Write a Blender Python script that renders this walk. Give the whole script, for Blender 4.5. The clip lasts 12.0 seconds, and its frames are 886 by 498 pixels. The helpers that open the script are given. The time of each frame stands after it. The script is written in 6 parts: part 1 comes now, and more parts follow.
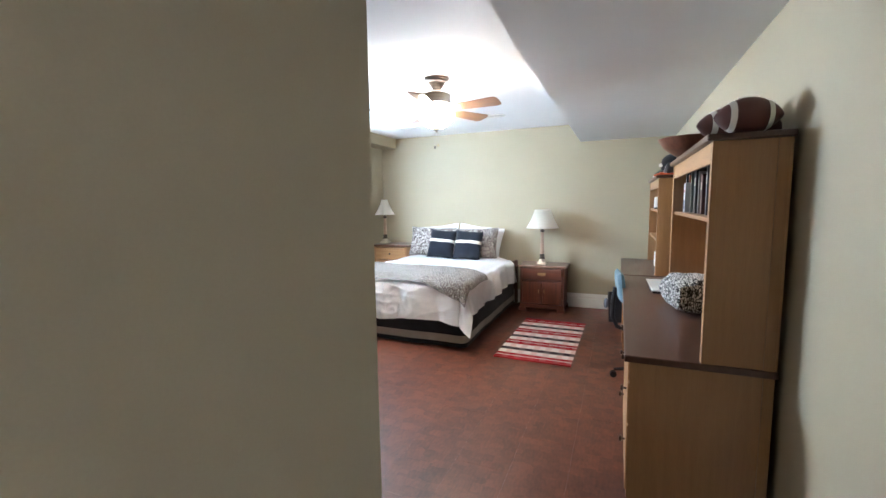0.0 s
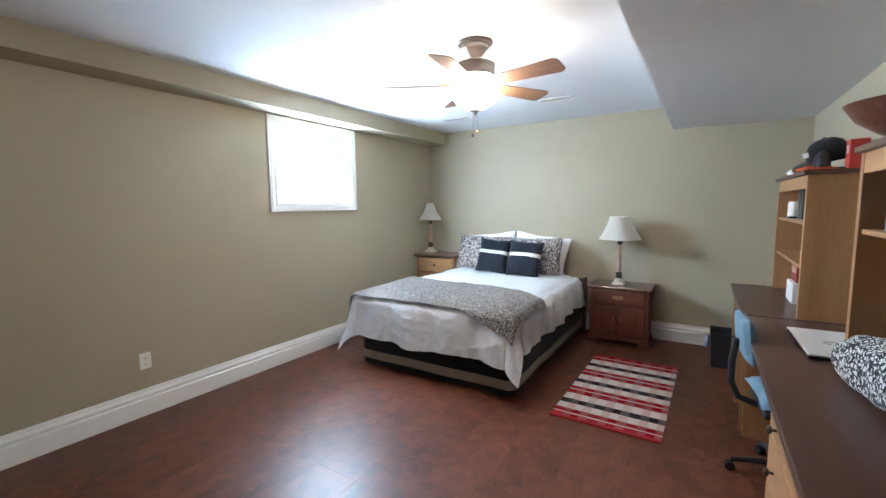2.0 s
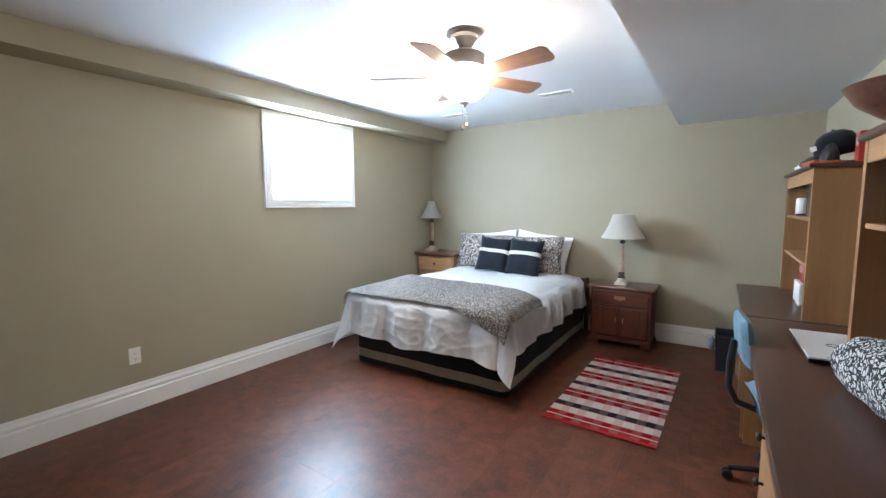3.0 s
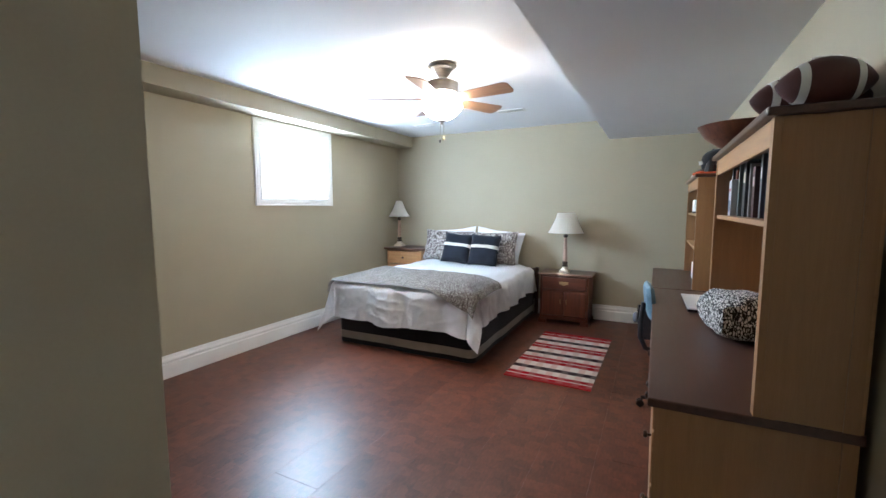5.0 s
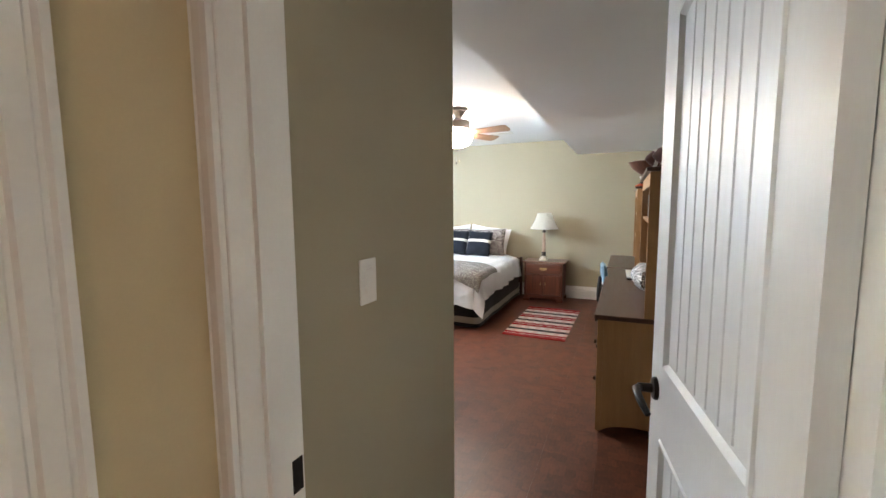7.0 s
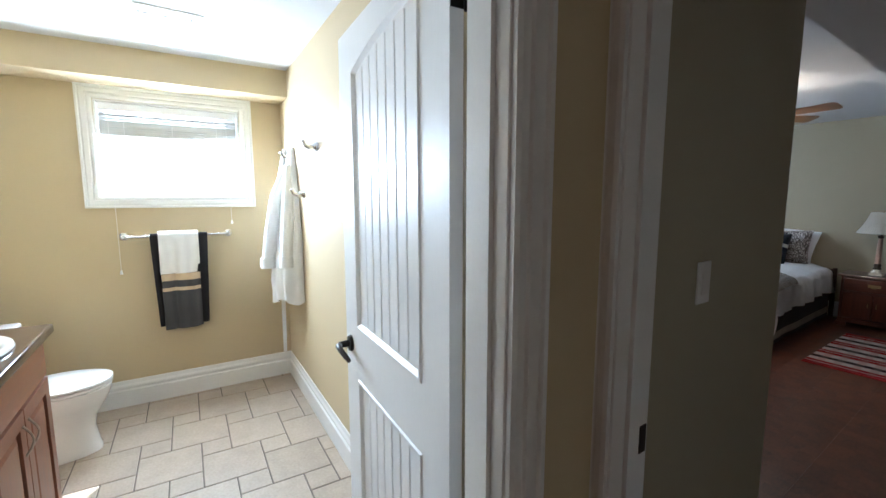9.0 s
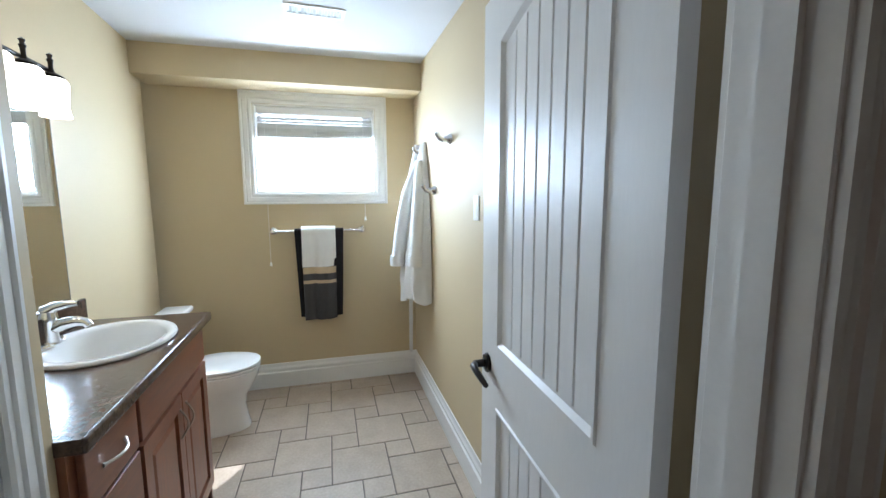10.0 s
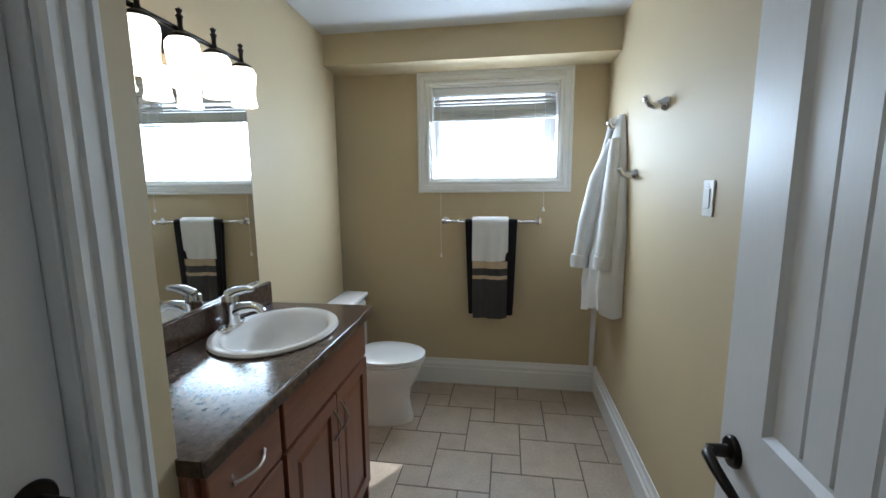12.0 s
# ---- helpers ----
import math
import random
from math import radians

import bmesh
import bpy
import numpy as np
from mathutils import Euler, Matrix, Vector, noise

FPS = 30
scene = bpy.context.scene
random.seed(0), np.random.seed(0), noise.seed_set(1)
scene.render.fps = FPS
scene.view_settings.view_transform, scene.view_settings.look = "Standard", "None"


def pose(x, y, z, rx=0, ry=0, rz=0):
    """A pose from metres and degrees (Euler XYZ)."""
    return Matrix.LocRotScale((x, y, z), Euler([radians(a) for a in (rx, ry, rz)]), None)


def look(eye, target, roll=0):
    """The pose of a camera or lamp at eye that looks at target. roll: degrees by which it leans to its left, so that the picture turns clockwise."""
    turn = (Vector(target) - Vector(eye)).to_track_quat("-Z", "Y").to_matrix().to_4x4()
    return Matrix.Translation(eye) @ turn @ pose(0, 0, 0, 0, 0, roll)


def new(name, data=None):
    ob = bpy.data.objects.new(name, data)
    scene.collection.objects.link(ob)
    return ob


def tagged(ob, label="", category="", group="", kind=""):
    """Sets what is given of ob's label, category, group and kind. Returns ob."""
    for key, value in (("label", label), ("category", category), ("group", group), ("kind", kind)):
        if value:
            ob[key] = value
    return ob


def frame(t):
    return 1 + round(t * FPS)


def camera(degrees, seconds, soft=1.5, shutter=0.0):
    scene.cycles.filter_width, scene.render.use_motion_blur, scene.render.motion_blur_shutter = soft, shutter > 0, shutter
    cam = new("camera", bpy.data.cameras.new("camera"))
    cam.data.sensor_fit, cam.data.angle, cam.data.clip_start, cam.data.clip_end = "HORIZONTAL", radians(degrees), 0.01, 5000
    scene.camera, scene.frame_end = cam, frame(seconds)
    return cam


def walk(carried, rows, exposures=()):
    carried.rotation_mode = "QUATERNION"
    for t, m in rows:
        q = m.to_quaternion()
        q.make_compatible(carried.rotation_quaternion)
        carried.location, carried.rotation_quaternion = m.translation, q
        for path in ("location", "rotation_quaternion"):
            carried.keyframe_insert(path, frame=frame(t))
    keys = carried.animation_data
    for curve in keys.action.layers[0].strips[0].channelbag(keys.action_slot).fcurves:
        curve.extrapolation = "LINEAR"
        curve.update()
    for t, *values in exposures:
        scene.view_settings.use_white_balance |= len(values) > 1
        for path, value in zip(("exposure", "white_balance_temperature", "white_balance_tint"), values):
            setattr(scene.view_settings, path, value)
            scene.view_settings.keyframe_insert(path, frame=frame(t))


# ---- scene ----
cam = camera(93.3, 12.0)
PATH = [
    (0, (0.046, 0.106, 1.417), (-0.728, 1.937, 1.202), -0.8),
    (0.5, (-0.095, 0.438, 1.458), (-0.92, 2.246, 1.229), -0.5),
    (1, (-0.155, 0.668, 1.458), (-1.074, 2.431, 1.237), -0.6),
    (1.5, (-0.187, 0.869, 1.46), (-1.181, 2.593, 1.256), -0.6),
    (2, (-0.143, 1.0, 1.454), (-1.198, 2.686, 1.247), -0.6),
    (2.5, (-0.069, 1.114, 1.435), (-1.168, 2.772, 1.231), -0.5),
    (2.7, (-0.064, 1.14, 1.424), (-1.168, 2.795, 1.221), -0.4),
    (4.5, (0.062, 0.791, 1.403), (-0.967, 2.494, 1.197), -0.3),
    (5, (0.083, 0.512, 1.387), (-0.821, 2.286, 1.191), -0.1),
    (5.5, (0.093, 0.2, 1.382), (-0.713, 2.019, 1.183), -0.2),
    (6, (0.106, -0.159, 1.391), (-0.631, 1.689, 1.189), -0.5),
    (6.5, (0.188, -0.477, 1.421), (-0.551, 1.369, 1.213), -0.5),
    (6.7, (0.218, -0.587, 1.438), (-0.529, 1.257, 1.229), -0.5),
    (8.5, (0.279, -1.106, 1.477), (-1.158, 0.266, 1.252), 0.3),
    (9, (0.157, -1.062, 1.49), (-1.474, 0.07, 1.248), -0.1),
    (9.5, (0.025, -1.04, 1.485), (-1.751, -0.153, 1.242), -0.1),
    (10, (-0.125, -1.021, 1.481), (-2.007, -0.393, 1.23), -0.2),
    (10.5, (-0.269, -1.009, 1.478), (-2.212, -0.61, 1.221), -0.3),
    (11, (-0.373, -0.993, 1.476), (-2.346, -0.805, 1.207), -0.4),
    (11.5, (-0.454, -0.978, 1.476), (-2.434, -0.994, 1.191), -0.5),
    (12, (-0.519, -0.969, 1.471), (-2.488, -1.157, 1.173), -0.5),
]
walk(cam, [(t, look(eye, target, roll)) for t, eye, target, roll in PATH],
     exposures=[(0.0, 3.18, 5550, 8), (0.5, 3.02, 5500, 8), (1.2, 2.66, 5400, 8), (5.0, 2.6, 5400, 8), (5.5, 2.66, 5500, 8), (6.0, 2.88, 5800, 8), (6.7, 3.12, 6050, 8), (8.3, 1.5, 5600, 10), (9.0, 1.12, 5400, 8), (9.5, 0.74, 5350, 8), (10.0, 0.38, 5350, 8), (11.0, -0.2, 5400, 8), (12.0, -0.5, 5450, 8)])

# ---- daylight and hall fill ----
SUN_WAY = Vector((1.0, -0.75, -1.63)).normalized()
world = bpy.data.worlds.new("sky")
scene.world = world
world.use_nodes = True
sky = world.node_tree.nodes.new("ShaderNodeTexSky")
sky.sky_type, sky.sun_disc = "NISHITA", False
sky.sun_elevation = math.asin(-SUN_WAY.z)
sky.sun_rotation = math.atan2(-SUN_WAY.x, -SUN_WAY.y)
world.node_tree.links.new(sky.outputs[0], world.node_tree.nodes["Background"].inputs[0])
world.node_tree.nodes["Background"].inputs[1].default_value = 0.10
sun = new("sun", bpy.data.lights.new("sun", "SUN"))
sun.data.energy, sun.data.angle, sun.data.color = 5.0, radians(0.5), (1.0, 0.95, 0.88)
sun.matrix_world = look((-12, 10, 16), Vector((-12, 10, 16)) + SUN_WAY)


def window_light(x, y, z, wide, high, watts, down, colour):
    """Sky light that enters a window opening, heading into the room."""
    data = bpy.data.lights.new("window_skylight", "AREA")
    data.shape, data.size, data.size_y, data.energy, data.color = "RECTANGLE", wide, high, watts, colour
    ob = new("window_skylight", data)
    ob.matrix_world = look((x, y, z), (x + 1, y, z - down))
    return ob


window_light(-3.53, 3.905, 1.83, 0.88, 0.60, 22, 0.2, (0.80, 0.91, 1.0))
window_light(-3.585, -0.90, 1.75, 0.86, 0.42, 42, 0.5, (0.82, 0.92, 1.0))
# added warm fill lamp for the hall, standing in for an unseen source
hall_fill = new("unseen_hall_fill", bpy.data.lights.new("unseen_hall_fill", "AREA"))
hall_fill.data.shape, hall_fill.data.size, hall_fill.data.size_y, hall_fill.data.energy, hall_fill.data.color = "RECTANGLE", 0.8, 1.2, 1.1, (1.0, 0.52, 0.37)
hall_fill.matrix_world = look((1.08, -1.9, 1.45), (-0.5, -0.6, 1.2))


# ---- materials ----
def shade(name, base, rough=0.5, metal=0.0, vary=0.06, scale=6.0, fine=90.0, bump=0.05, dark=None, coat=0.0, spec=0.5, depth=0.002, stretch=(1, 1, 1)):
    """A surface with broad and fine variation of its colour, and fine relief."""
    m = bpy.data.materials.new(name)
    m.use_nodes = True
    n, link = m.node_tree.nodes, m.node_tree.links.new
    b = n["Principled BSDF"]
    co = n.new("ShaderNodeTexCoord")
    mp = n.new("ShaderNodeMapping")
    mp.inputs["Scale"].default_value = stretch
    link(co.outputs["Object"], mp.inputs[0])
    broad, grain = n.new("ShaderNodeTexNoise"), n.new("ShaderNodeTexNoise")
    broad.inputs["Scale"].default_value, broad.inputs["Detail"].default_value = scale, 3.0
    grain.inputs["Scale"].default_value, grain.inputs["Detail"].default_value = fine, 3.0
    link(mp.outputs[0], broad.inputs[0])
    link(mp.outputs[0], grain.inputs[0])
    both = n.new("ShaderNodeMix")
    both.inputs[0].default_value = 0.35
    link(broad.outputs[0], both.inputs[2])
    link(grain.outputs[0], both.inputs[3])
    ramp = n.new("ShaderNodeValToRGB")
    lo = dark or [c * (1 - 2.2 * vary) for c in base]
    hi = [min(1, c * (1 + 1.2 * vary)) for c in base]
    ramp.color_ramp.elements[0].position, ramp.color_ramp.elements[1].position = 0.32, 0.68
    ramp.color_ramp.elements[0].color, ramp.color_ramp.elements[1].color = (*lo, 1), (*hi, 1)
    link(both.outputs[0], ramp.inputs[0])
    link(ramp.outputs[0], b.inputs["Base Color"])
    rr = n.new("ShaderNodeMapRange")
    rr.inputs[3].default_value, rr.inputs[4].default_value = max(0, rough - 0.06), min(1, rough + 0.06)
    link(broad.outputs[0], rr.inputs[0])
    link(rr.outputs[0], b.inputs["Roughness"])
    b.inputs["Metallic"].default_value = metal
    b.inputs["Coat Weight"].default_value = coat
    b.inputs["Specular IOR Level"].default_value = spec
    if bump:
        bp = n.new("ShaderNodeBump")
        bp.inputs["Strength"].default_value, bp.inputs["Distance"].default_value = bump, depth
        link(grain.outputs[0], bp.inputs["Height"])
        link(bp.outputs[0], b.inputs["Normal"])
    return m


def glowing(name, colour, strength):
    m = bpy.data.materials.new(name)
    m.use_nodes = True
    b = m.node_tree.nodes["Principled BSDF"]
    b.inputs["Base Color"].default_value = (*colour, 1)
    b.inputs["Roughness"].default_value = 0.3
    b.inputs["Emission Color"].default_value = (*colour, 1)
    b.inputs["Emission Strength"].default_value = strength
    return m


WALL = shade("olive_beige_wall_paint", (0.375, 0.332, 0.236), 0.6, vary=0.02, scale=1.5, fine=240, bump=0.08, depth=0.001, spec=0.3)
BATH_WALL = shade("warm_beige_wall_paint", (0.56, 0.455, 0.282), 0.58, vary=0.02, scale=1.5, fine=240, bump=0.08, depth=0.001, spec=0.3)
CEILING = shade("white_ceiling_paint", (0.68, 0.685, 0.70), 0.8, vary=0.012, scale=2, fine=260, bump=0.15, depth=0.001)
TRIM = shade("white_trim_paint", (0.80, 0.79, 0.76), 0.42, vary=0.02, scale=3, fine=120, bump=0.03)
DOOR_WHITE = shade("white_door_paint", (0.74, 0.735, 0.72), 0.42, vary=0.02, scale=3, fine=160, bump=0.05, stretch=(1, 1, 0.15))
PLASTIC_WHITE = shade("white_plastic", (0.80, 0.79, 0.75), 0.35, vary=0.015, bump=0)
CHROME = shade("chrome", (0.78, 0.78, 0.79), 0.12, 1.0, vary=0.02, bump=0)
BRONZE = shade("dark_oiled_bronze", (0.025, 0.021, 0.018), 0.32, 0.8, vary=0.15, bump=0.02)


# ---- builders ----
def to_mesh(name, bm, material, smooth=False):
    me = bpy.data.meshes.new(name)
    bm.to_mesh(me)
    bm.free()
    me.materials.append(material)
    if smooth:
        me.polygons.foreach_set("use_smooth", [True] * len(me.polygons))
        me.set_sharp_from_angle(angle=radians(40))
    return me


def part(name, bm, material, parent=None, label="", smooth=False):
    """Links a bmesh as one mesh object under a thing or under a part."""
    ob = new(name, to_mesh(name, bm, material, smooth))
    ob.parent = parent
    if label:
        ob["label"] = label
    return ob


def thing(name, m, label, category, group="", kind=""):
    ob = new(name)
    ob.empty_display_size = 0.05
    ob.matrix_world = m
    return tagged(ob, label, category, group, kind)


def single(name, bm, material, m, label, category, group="", kind="", smooth=True):
    ob = new(name, to_mesh(name, bm, material, smooth))
    ob.matrix_world = m
    return tagged(ob, label, category, group, kind)


def add_box(bm, x0, x1, y0, y1, z0, z1):
    v = [bm.verts.new(p) for p in ((x0, y0, z0), (x1, y0, z0), (x1, y1, z0), (x0, y1, z0),
                                    (x0, y0, z1), (x1, y0, z1), (x1, y1, z1), (x0, y1, z1))]
    for q in ((3, 2, 1, 0), (4, 5, 6, 7), (0, 1, 5, 4), (1, 2, 6, 5), (2, 3, 7, 6), (3, 0, 4, 7)):
        bm.faces.new([v[i] for i in q])
    return v


def box(x0, x1, y0, y1, z0, z1, bevel=0.0, segments=2):
    bm = bmesh.new()
    add_box(bm, min(x0, x1), max(x0, x1), min(y0, y1), max(y0, y1), min(z0, z1), max(z0, z1))
    if bevel:
        bmesh.ops.bevel(bm, geom=bm.edges[:], offset=bevel, segments=segments, profile=0.5, affect="EDGES")
    return bm


def boxes(*all_boxes):
    bm = bmesh.new()
    for b in all_boxes:
        add_box(bm, *b)
    return bm


def lathe(profile, segments=24, m=Matrix()):
    """A turned body about z from (radius, height) pairs, bottom to top."""
    bm = bmesh.new()
    rings = []
    for r, z in profile:
        if r < 1e-5:
            rings.append([bm.verts.new(m @ Vector((0, 0, z)))])
        else:
            rings.append([bm.verts.new(m @ Vector((r * math.cos(2 * math.pi * i / segments), r * math.sin(2 * math.pi * i / segments), z))) for i in range(segments)])
    for a, b in zip(rings, rings[1:]):
        for i in range(segments):
            j = (i + 1) % segments
            ids = [a[i % len(a)], a[j % len(a)], b[j % len(b)], b[i % len(b)]]
            face = list(dict.fromkeys(ids))
            if len(face) > 2:
                bm.faces.new(face)
    for ring, flip in ((rings[0], True), (rings[-1], False)):
        if len(ring) > 2:
            bm.faces.new(ring[::-1] if flip else ring)
    return bm


def tube(points, radius, segments=10, bm=None):
    """A round bar along a line of points; radius may be one number or one per point."""
    bm = bm or bmesh.new()
    pts = [Vector(p) for p in points]
    radii = radius if isinstance(radius, (list, tuple)) else [radius] * len(pts)
    rings, side = [], None
    for i, p in enumerate(pts):
        way = (pts[min(i + 1, len(pts) - 1)] - pts[max(i - 1, 0)]).normalized()
        if side is None:
            side = way.orthogonal().normalized()
        side = (side - way * side.dot(way)).normalized()
        other = way.cross(side)
        rings.append([bm.verts.new(p + radii[i] * (math.cos(2 * math.pi * k / segments) * side + math.sin(2 * math.pi * k / segments) * other)) for k in range(segments)])
    for a, b in zip(rings, rings[1:]):
        for k in range(segments):
            bm.faces.new((a[k], a[(k + 1) % segments], b[(k + 1) % segments], b[k]))
    bm.faces.new(rings[0][::-1])
    bm.faces.new(rings[-1])
    return bm


def arc(a, b, bulge, n=10):
    """Points from a to b along a bow that stands out by the vector bulge."""
    a, b, bulge = Vector(a), Vector(b), Vector(bulge)
    return [a.lerp(b, i / n) + bulge * math.sin(math.pi * i / n) for i in range(n + 1)]


def sweep(profile, path, closed=False, bm=None):
    """A moulding: profile points (outwards, up) carried along a line on the ground, mitred at its corners; outwards is to the right of the way."""
    bm = bm or bmesh.new()
    pts = [Vector((x, y)) for x, y in path]
    rings = []
    for i, p in enumerate(pts):
        d0 = (p - pts[i - 1]).normalized() if (i or closed) else None
        d1 = (pts[(i + 1) % len(pts)] - p).normalized() if (i < len(pts) - 1 or closed) else None
        d0, d1 = d0 or d1, d1 or d0
        n0, n1 = Vector((d0.y, -d0.x)), Vector((d1.y, -d1.x))
        miter = (n0 + n1) / max(0.2, 1 + n0.dot(n1))
        rings.append([bm.verts.new((p.x + miter.x * o, p.y + miter.y * o, z)) for o, z in profile])
    for a, b in zip(rings, rings[1:] + (rings[:1] if closed else [])):
        for k in range(len(profile)):
            j = (k + 1) % len(profile)
            bm.faces.new((a[k], b[k], b[j], a[j]))
    if not closed:
        bm.faces.new(rings[0])
        bm.faces.new(rings[-1][::-1])
    bmesh.ops.recalc_face_normals(bm, faces=bm.faces[:])
    return bm


def cushion(wide, high, thick, n=14, pinch=0.55, seed=0, rough=0.006):
    """A stuffed pillow, wide along x, high along z, thick along y, with pointed corners and soft dents."""
    bm = bmesh.new()
    grid = {}
    for side in (-1, 1):
        for i in range(n + 1):
            for j in range(n + 1):
                u, v = 2 * i / n - 1, 2 * j / n - 1
                if side == 1 and (abs(u) == 1 or abs(v) == 1):
                    grid[side, i, j] = grid[-1, i, j]
                    continue
                full = max(0.0, (1 - u ** 4) * (1 - v ** 4)) ** pinch
                inset = 1 - 0.07 * (1 - abs(v) ** 2) * (abs(u) ** 6), 1 - 0.07 * (1 - abs(u) ** 2) * (abs(v) ** 6)
                p = Vector((u * wide / 2 * inset[0], side * thick / 2 * full, v * high / 2 * inset[1]))
                p += rough * noise.noise_vector(Vector((u * 2.3 + seed, v * 2.3, side * 3.1)))
                grid[side, i, j] = bm.verts.new(p)
    for side in (-1, 1):
        for i in range(n):
            for j in range(n):
                q = [grid[side, i, j], grid[side, i + 1, j], grid[side, i + 1, j + 1], grid[side, i, j + 1]]
                bm.faces.new(q if side == -1 else q[::-1])
    return bm


def structure(name, bm, material, label, category="", smooth=False):
    return tagged(part(name, bm, material, None, "", smooth), label, category or name.split("_")[0], "", "structure")


# ---- rooms ----
W, N, E, CEIL = -3.44, 5.94, 0.64, 2.425
SOUTH, SWITCH_X = 0.751, -0.362
BATH_N, BATH_S = -0.158, -1.99
HALL_X0, HALL_X1 = -0.50, -0.39


def wall_with_windows(x0, x1, y0, y1, z1, holes):
    """A wall along y with rectangular openings (y0, y1, z0, z1) that go through it."""
    bm = bmesh.new()
    at = y0
    for a, b, c, d in holes:
        add_box(bm, x0, x1, at, a, 0, z1)
        add_box(bm, x0, x1, a, b, 0, c)
        add_box(bm, x0, x1, a, b, d, z1)
        at = b
    add_box(bm, x0, x1, at, y1, 0, z1)
    return bm


BED_WIN = (3.45, 4.36, 1.50, 2.18)
BATH_WIN = (-1.337, -0.465, 1.512, 2.148)
structure("wall_west_bedroom", wall_with_windows(W - 0.2, W, 0.63, N + 0.14, 2.6, [BED_WIN]), WALL, "olive beige painted bedroom wall with a high basement window", "wall")
structure("wall_west_bathroom", wall_with_windows(W - 0.2, W, -2.2, 0.63, 2.6, [BATH_WIN]), BATH_WALL, "warm beige painted bathroom wall with a window", "wall")
structure("wall_north", box(W, E, N, N + 0.14, 0, 2.6), WALL, "olive beige painted wall behind the bed", "wall")
structure("wall_east", box(E, E + 0.14, -0.25, N + 0.14, 0, 2.6), WALL, "olive beige painted wall behind the desks", "wall")
structure("wall_south", box(W, SWITCH_X, SOUTH - 0.12, SOUTH, 0, 2.6), WALL, "olive beige painted bedroom wall", "wall")
structure("wall_switch", box(SWITCH_X - 0.12, SWITCH_X, -0.10, SOUTH - 0.12, 0, 2.6), WALL, "olive beige painted wall with a light switch beside the door", "wall")
structure("wall_bedroom_door", boxes((HALL_X1, -0.37, -0.25, -0.10, 0, 2.6), (-0.37, 0.51, -0.25, -0.10, 2.11, 2.6), (0.51, E, -0.25, -0.10, 0, 2.6)), WALL, "olive beige wall around the bedroom doorway", "wall")
structure("wall_bathroom_north", box(W, HALL_X0, BATH_N, BATH_N + 0.12, 0, 2.6), BATH_WALL, "warm beige bathroom wall with robe hooks", "wall")
structure("wall_bathroom_south", box(W, HALL_X1, BATH_S - 0.12, BATH_S, 0, 2.6), BATH_WALL, "warm beige wall behind the vanity", "wall")
structure("wall_bathroom_door", boxes((HALL_X0, HALL_X1, -0.525, -0.10, 0, 2.6), (HALL_X0, HALL_X1, -1.365, -0.525, 2.11, 2.6), (HALL_X0, HALL_X1, BATH_S, -1.365, 0, 2.6)), BATH_WALL, "warm beige wall around the bathroom doorway", "wall")
structure("wall_closet", boxes((-1.225, -1.105, BATH_S, -1.57, 0, 2.6), (-1.105, HALL_X0, BATH_S, -1.57, 2.07, 2.6), (-1.105, HALL_X0, BATH_S, -1.70, 0, 2.07)), BATH_WALL, "warm beige wall with a closet door beside the vanity", "wall")
structure("wall_hall_east", box(1.1, 1.22, -2.7, -0.25, 0, 2.6), WALL, "olive beige hall wall", "wall")
structure("wall_hall_north", box(E + 0.14, 1.1, -0.25, -0.13, 0, 2.6), WALL, "olive beige hall wall", "wall")
structure("wall_hall_south", box(HALL_X1, 1.1, -2.82, -2.7, 0, 2.6), WALL, "olive beige hall wall", "wall")
structure("wall_hall_west", box(HALL_X0, HALL_X1, -2.82, BATH_S - 0.12, 0, 2.6), WALL, "olive beige hall wall", "wall")
structure("ceiling", boxes((W, 1.1, -2.7, N, CEIL, CEIL + 0.1)), CEILING, "smooth white painted ceiling", "ceiling")
structure("bulkhead", box(-0.455, E, -0.10, N, 2.197, CEIL), CEILING, "white boxed-in duct bulkhead under the ceiling", "bulkhead")
structure("soffit_bedroom", box(W, -3.186, SOUTH, N, 2.277, CEIL), WALL, "olive beige boxed soffit over the window wall", "soffit")
structure("soffit_bathroom", box(W, -3.155, BATH_S, BATH_N, 2.236, CEIL), BATH_WALL, "beige boxed soffit over the bathroom window", "soffit")

# ---- mouldings, doors, windows ----
BASE = [(0, 0.001), (0.019, 0.001), (0.019, 0.118), (0.010, 0.125), (0.010, 0.134), (0.015, 0.139), (0.015, 0.150), (0.008, 0.166), (0.005, 0.190), (0, 0.190)]


def baseboard(name, path):
    return structure(name, sweep(BASE, path), TRIM, "tall white painted baseboard with a moulded top", "baseboard")


baseboard("baseboard_bedroom", [(SWITCH_X, -0.02), (SWITCH_X, SOUTH), (W, SOUTH), (W, N), (E, N), (E, 0.02)][::1])
baseboard("baseboard_bathroom", [(W, BATH_S), (W, BATH_N), (HALL_X0 - 0.08, BATH_N)])

CASING = [(0.0, 0.0), (0.0, 0.012), (0.010, 0.016), (0.022, 0.016), (0.026, 0.012), (0.032, 0.012), (0.036, 0.019), (0.060, 0.019), (0.064, 0.015), (0.070, 0.015), (0.074, 0.023), (0.085, 0.023), (0.085, 0.0)]


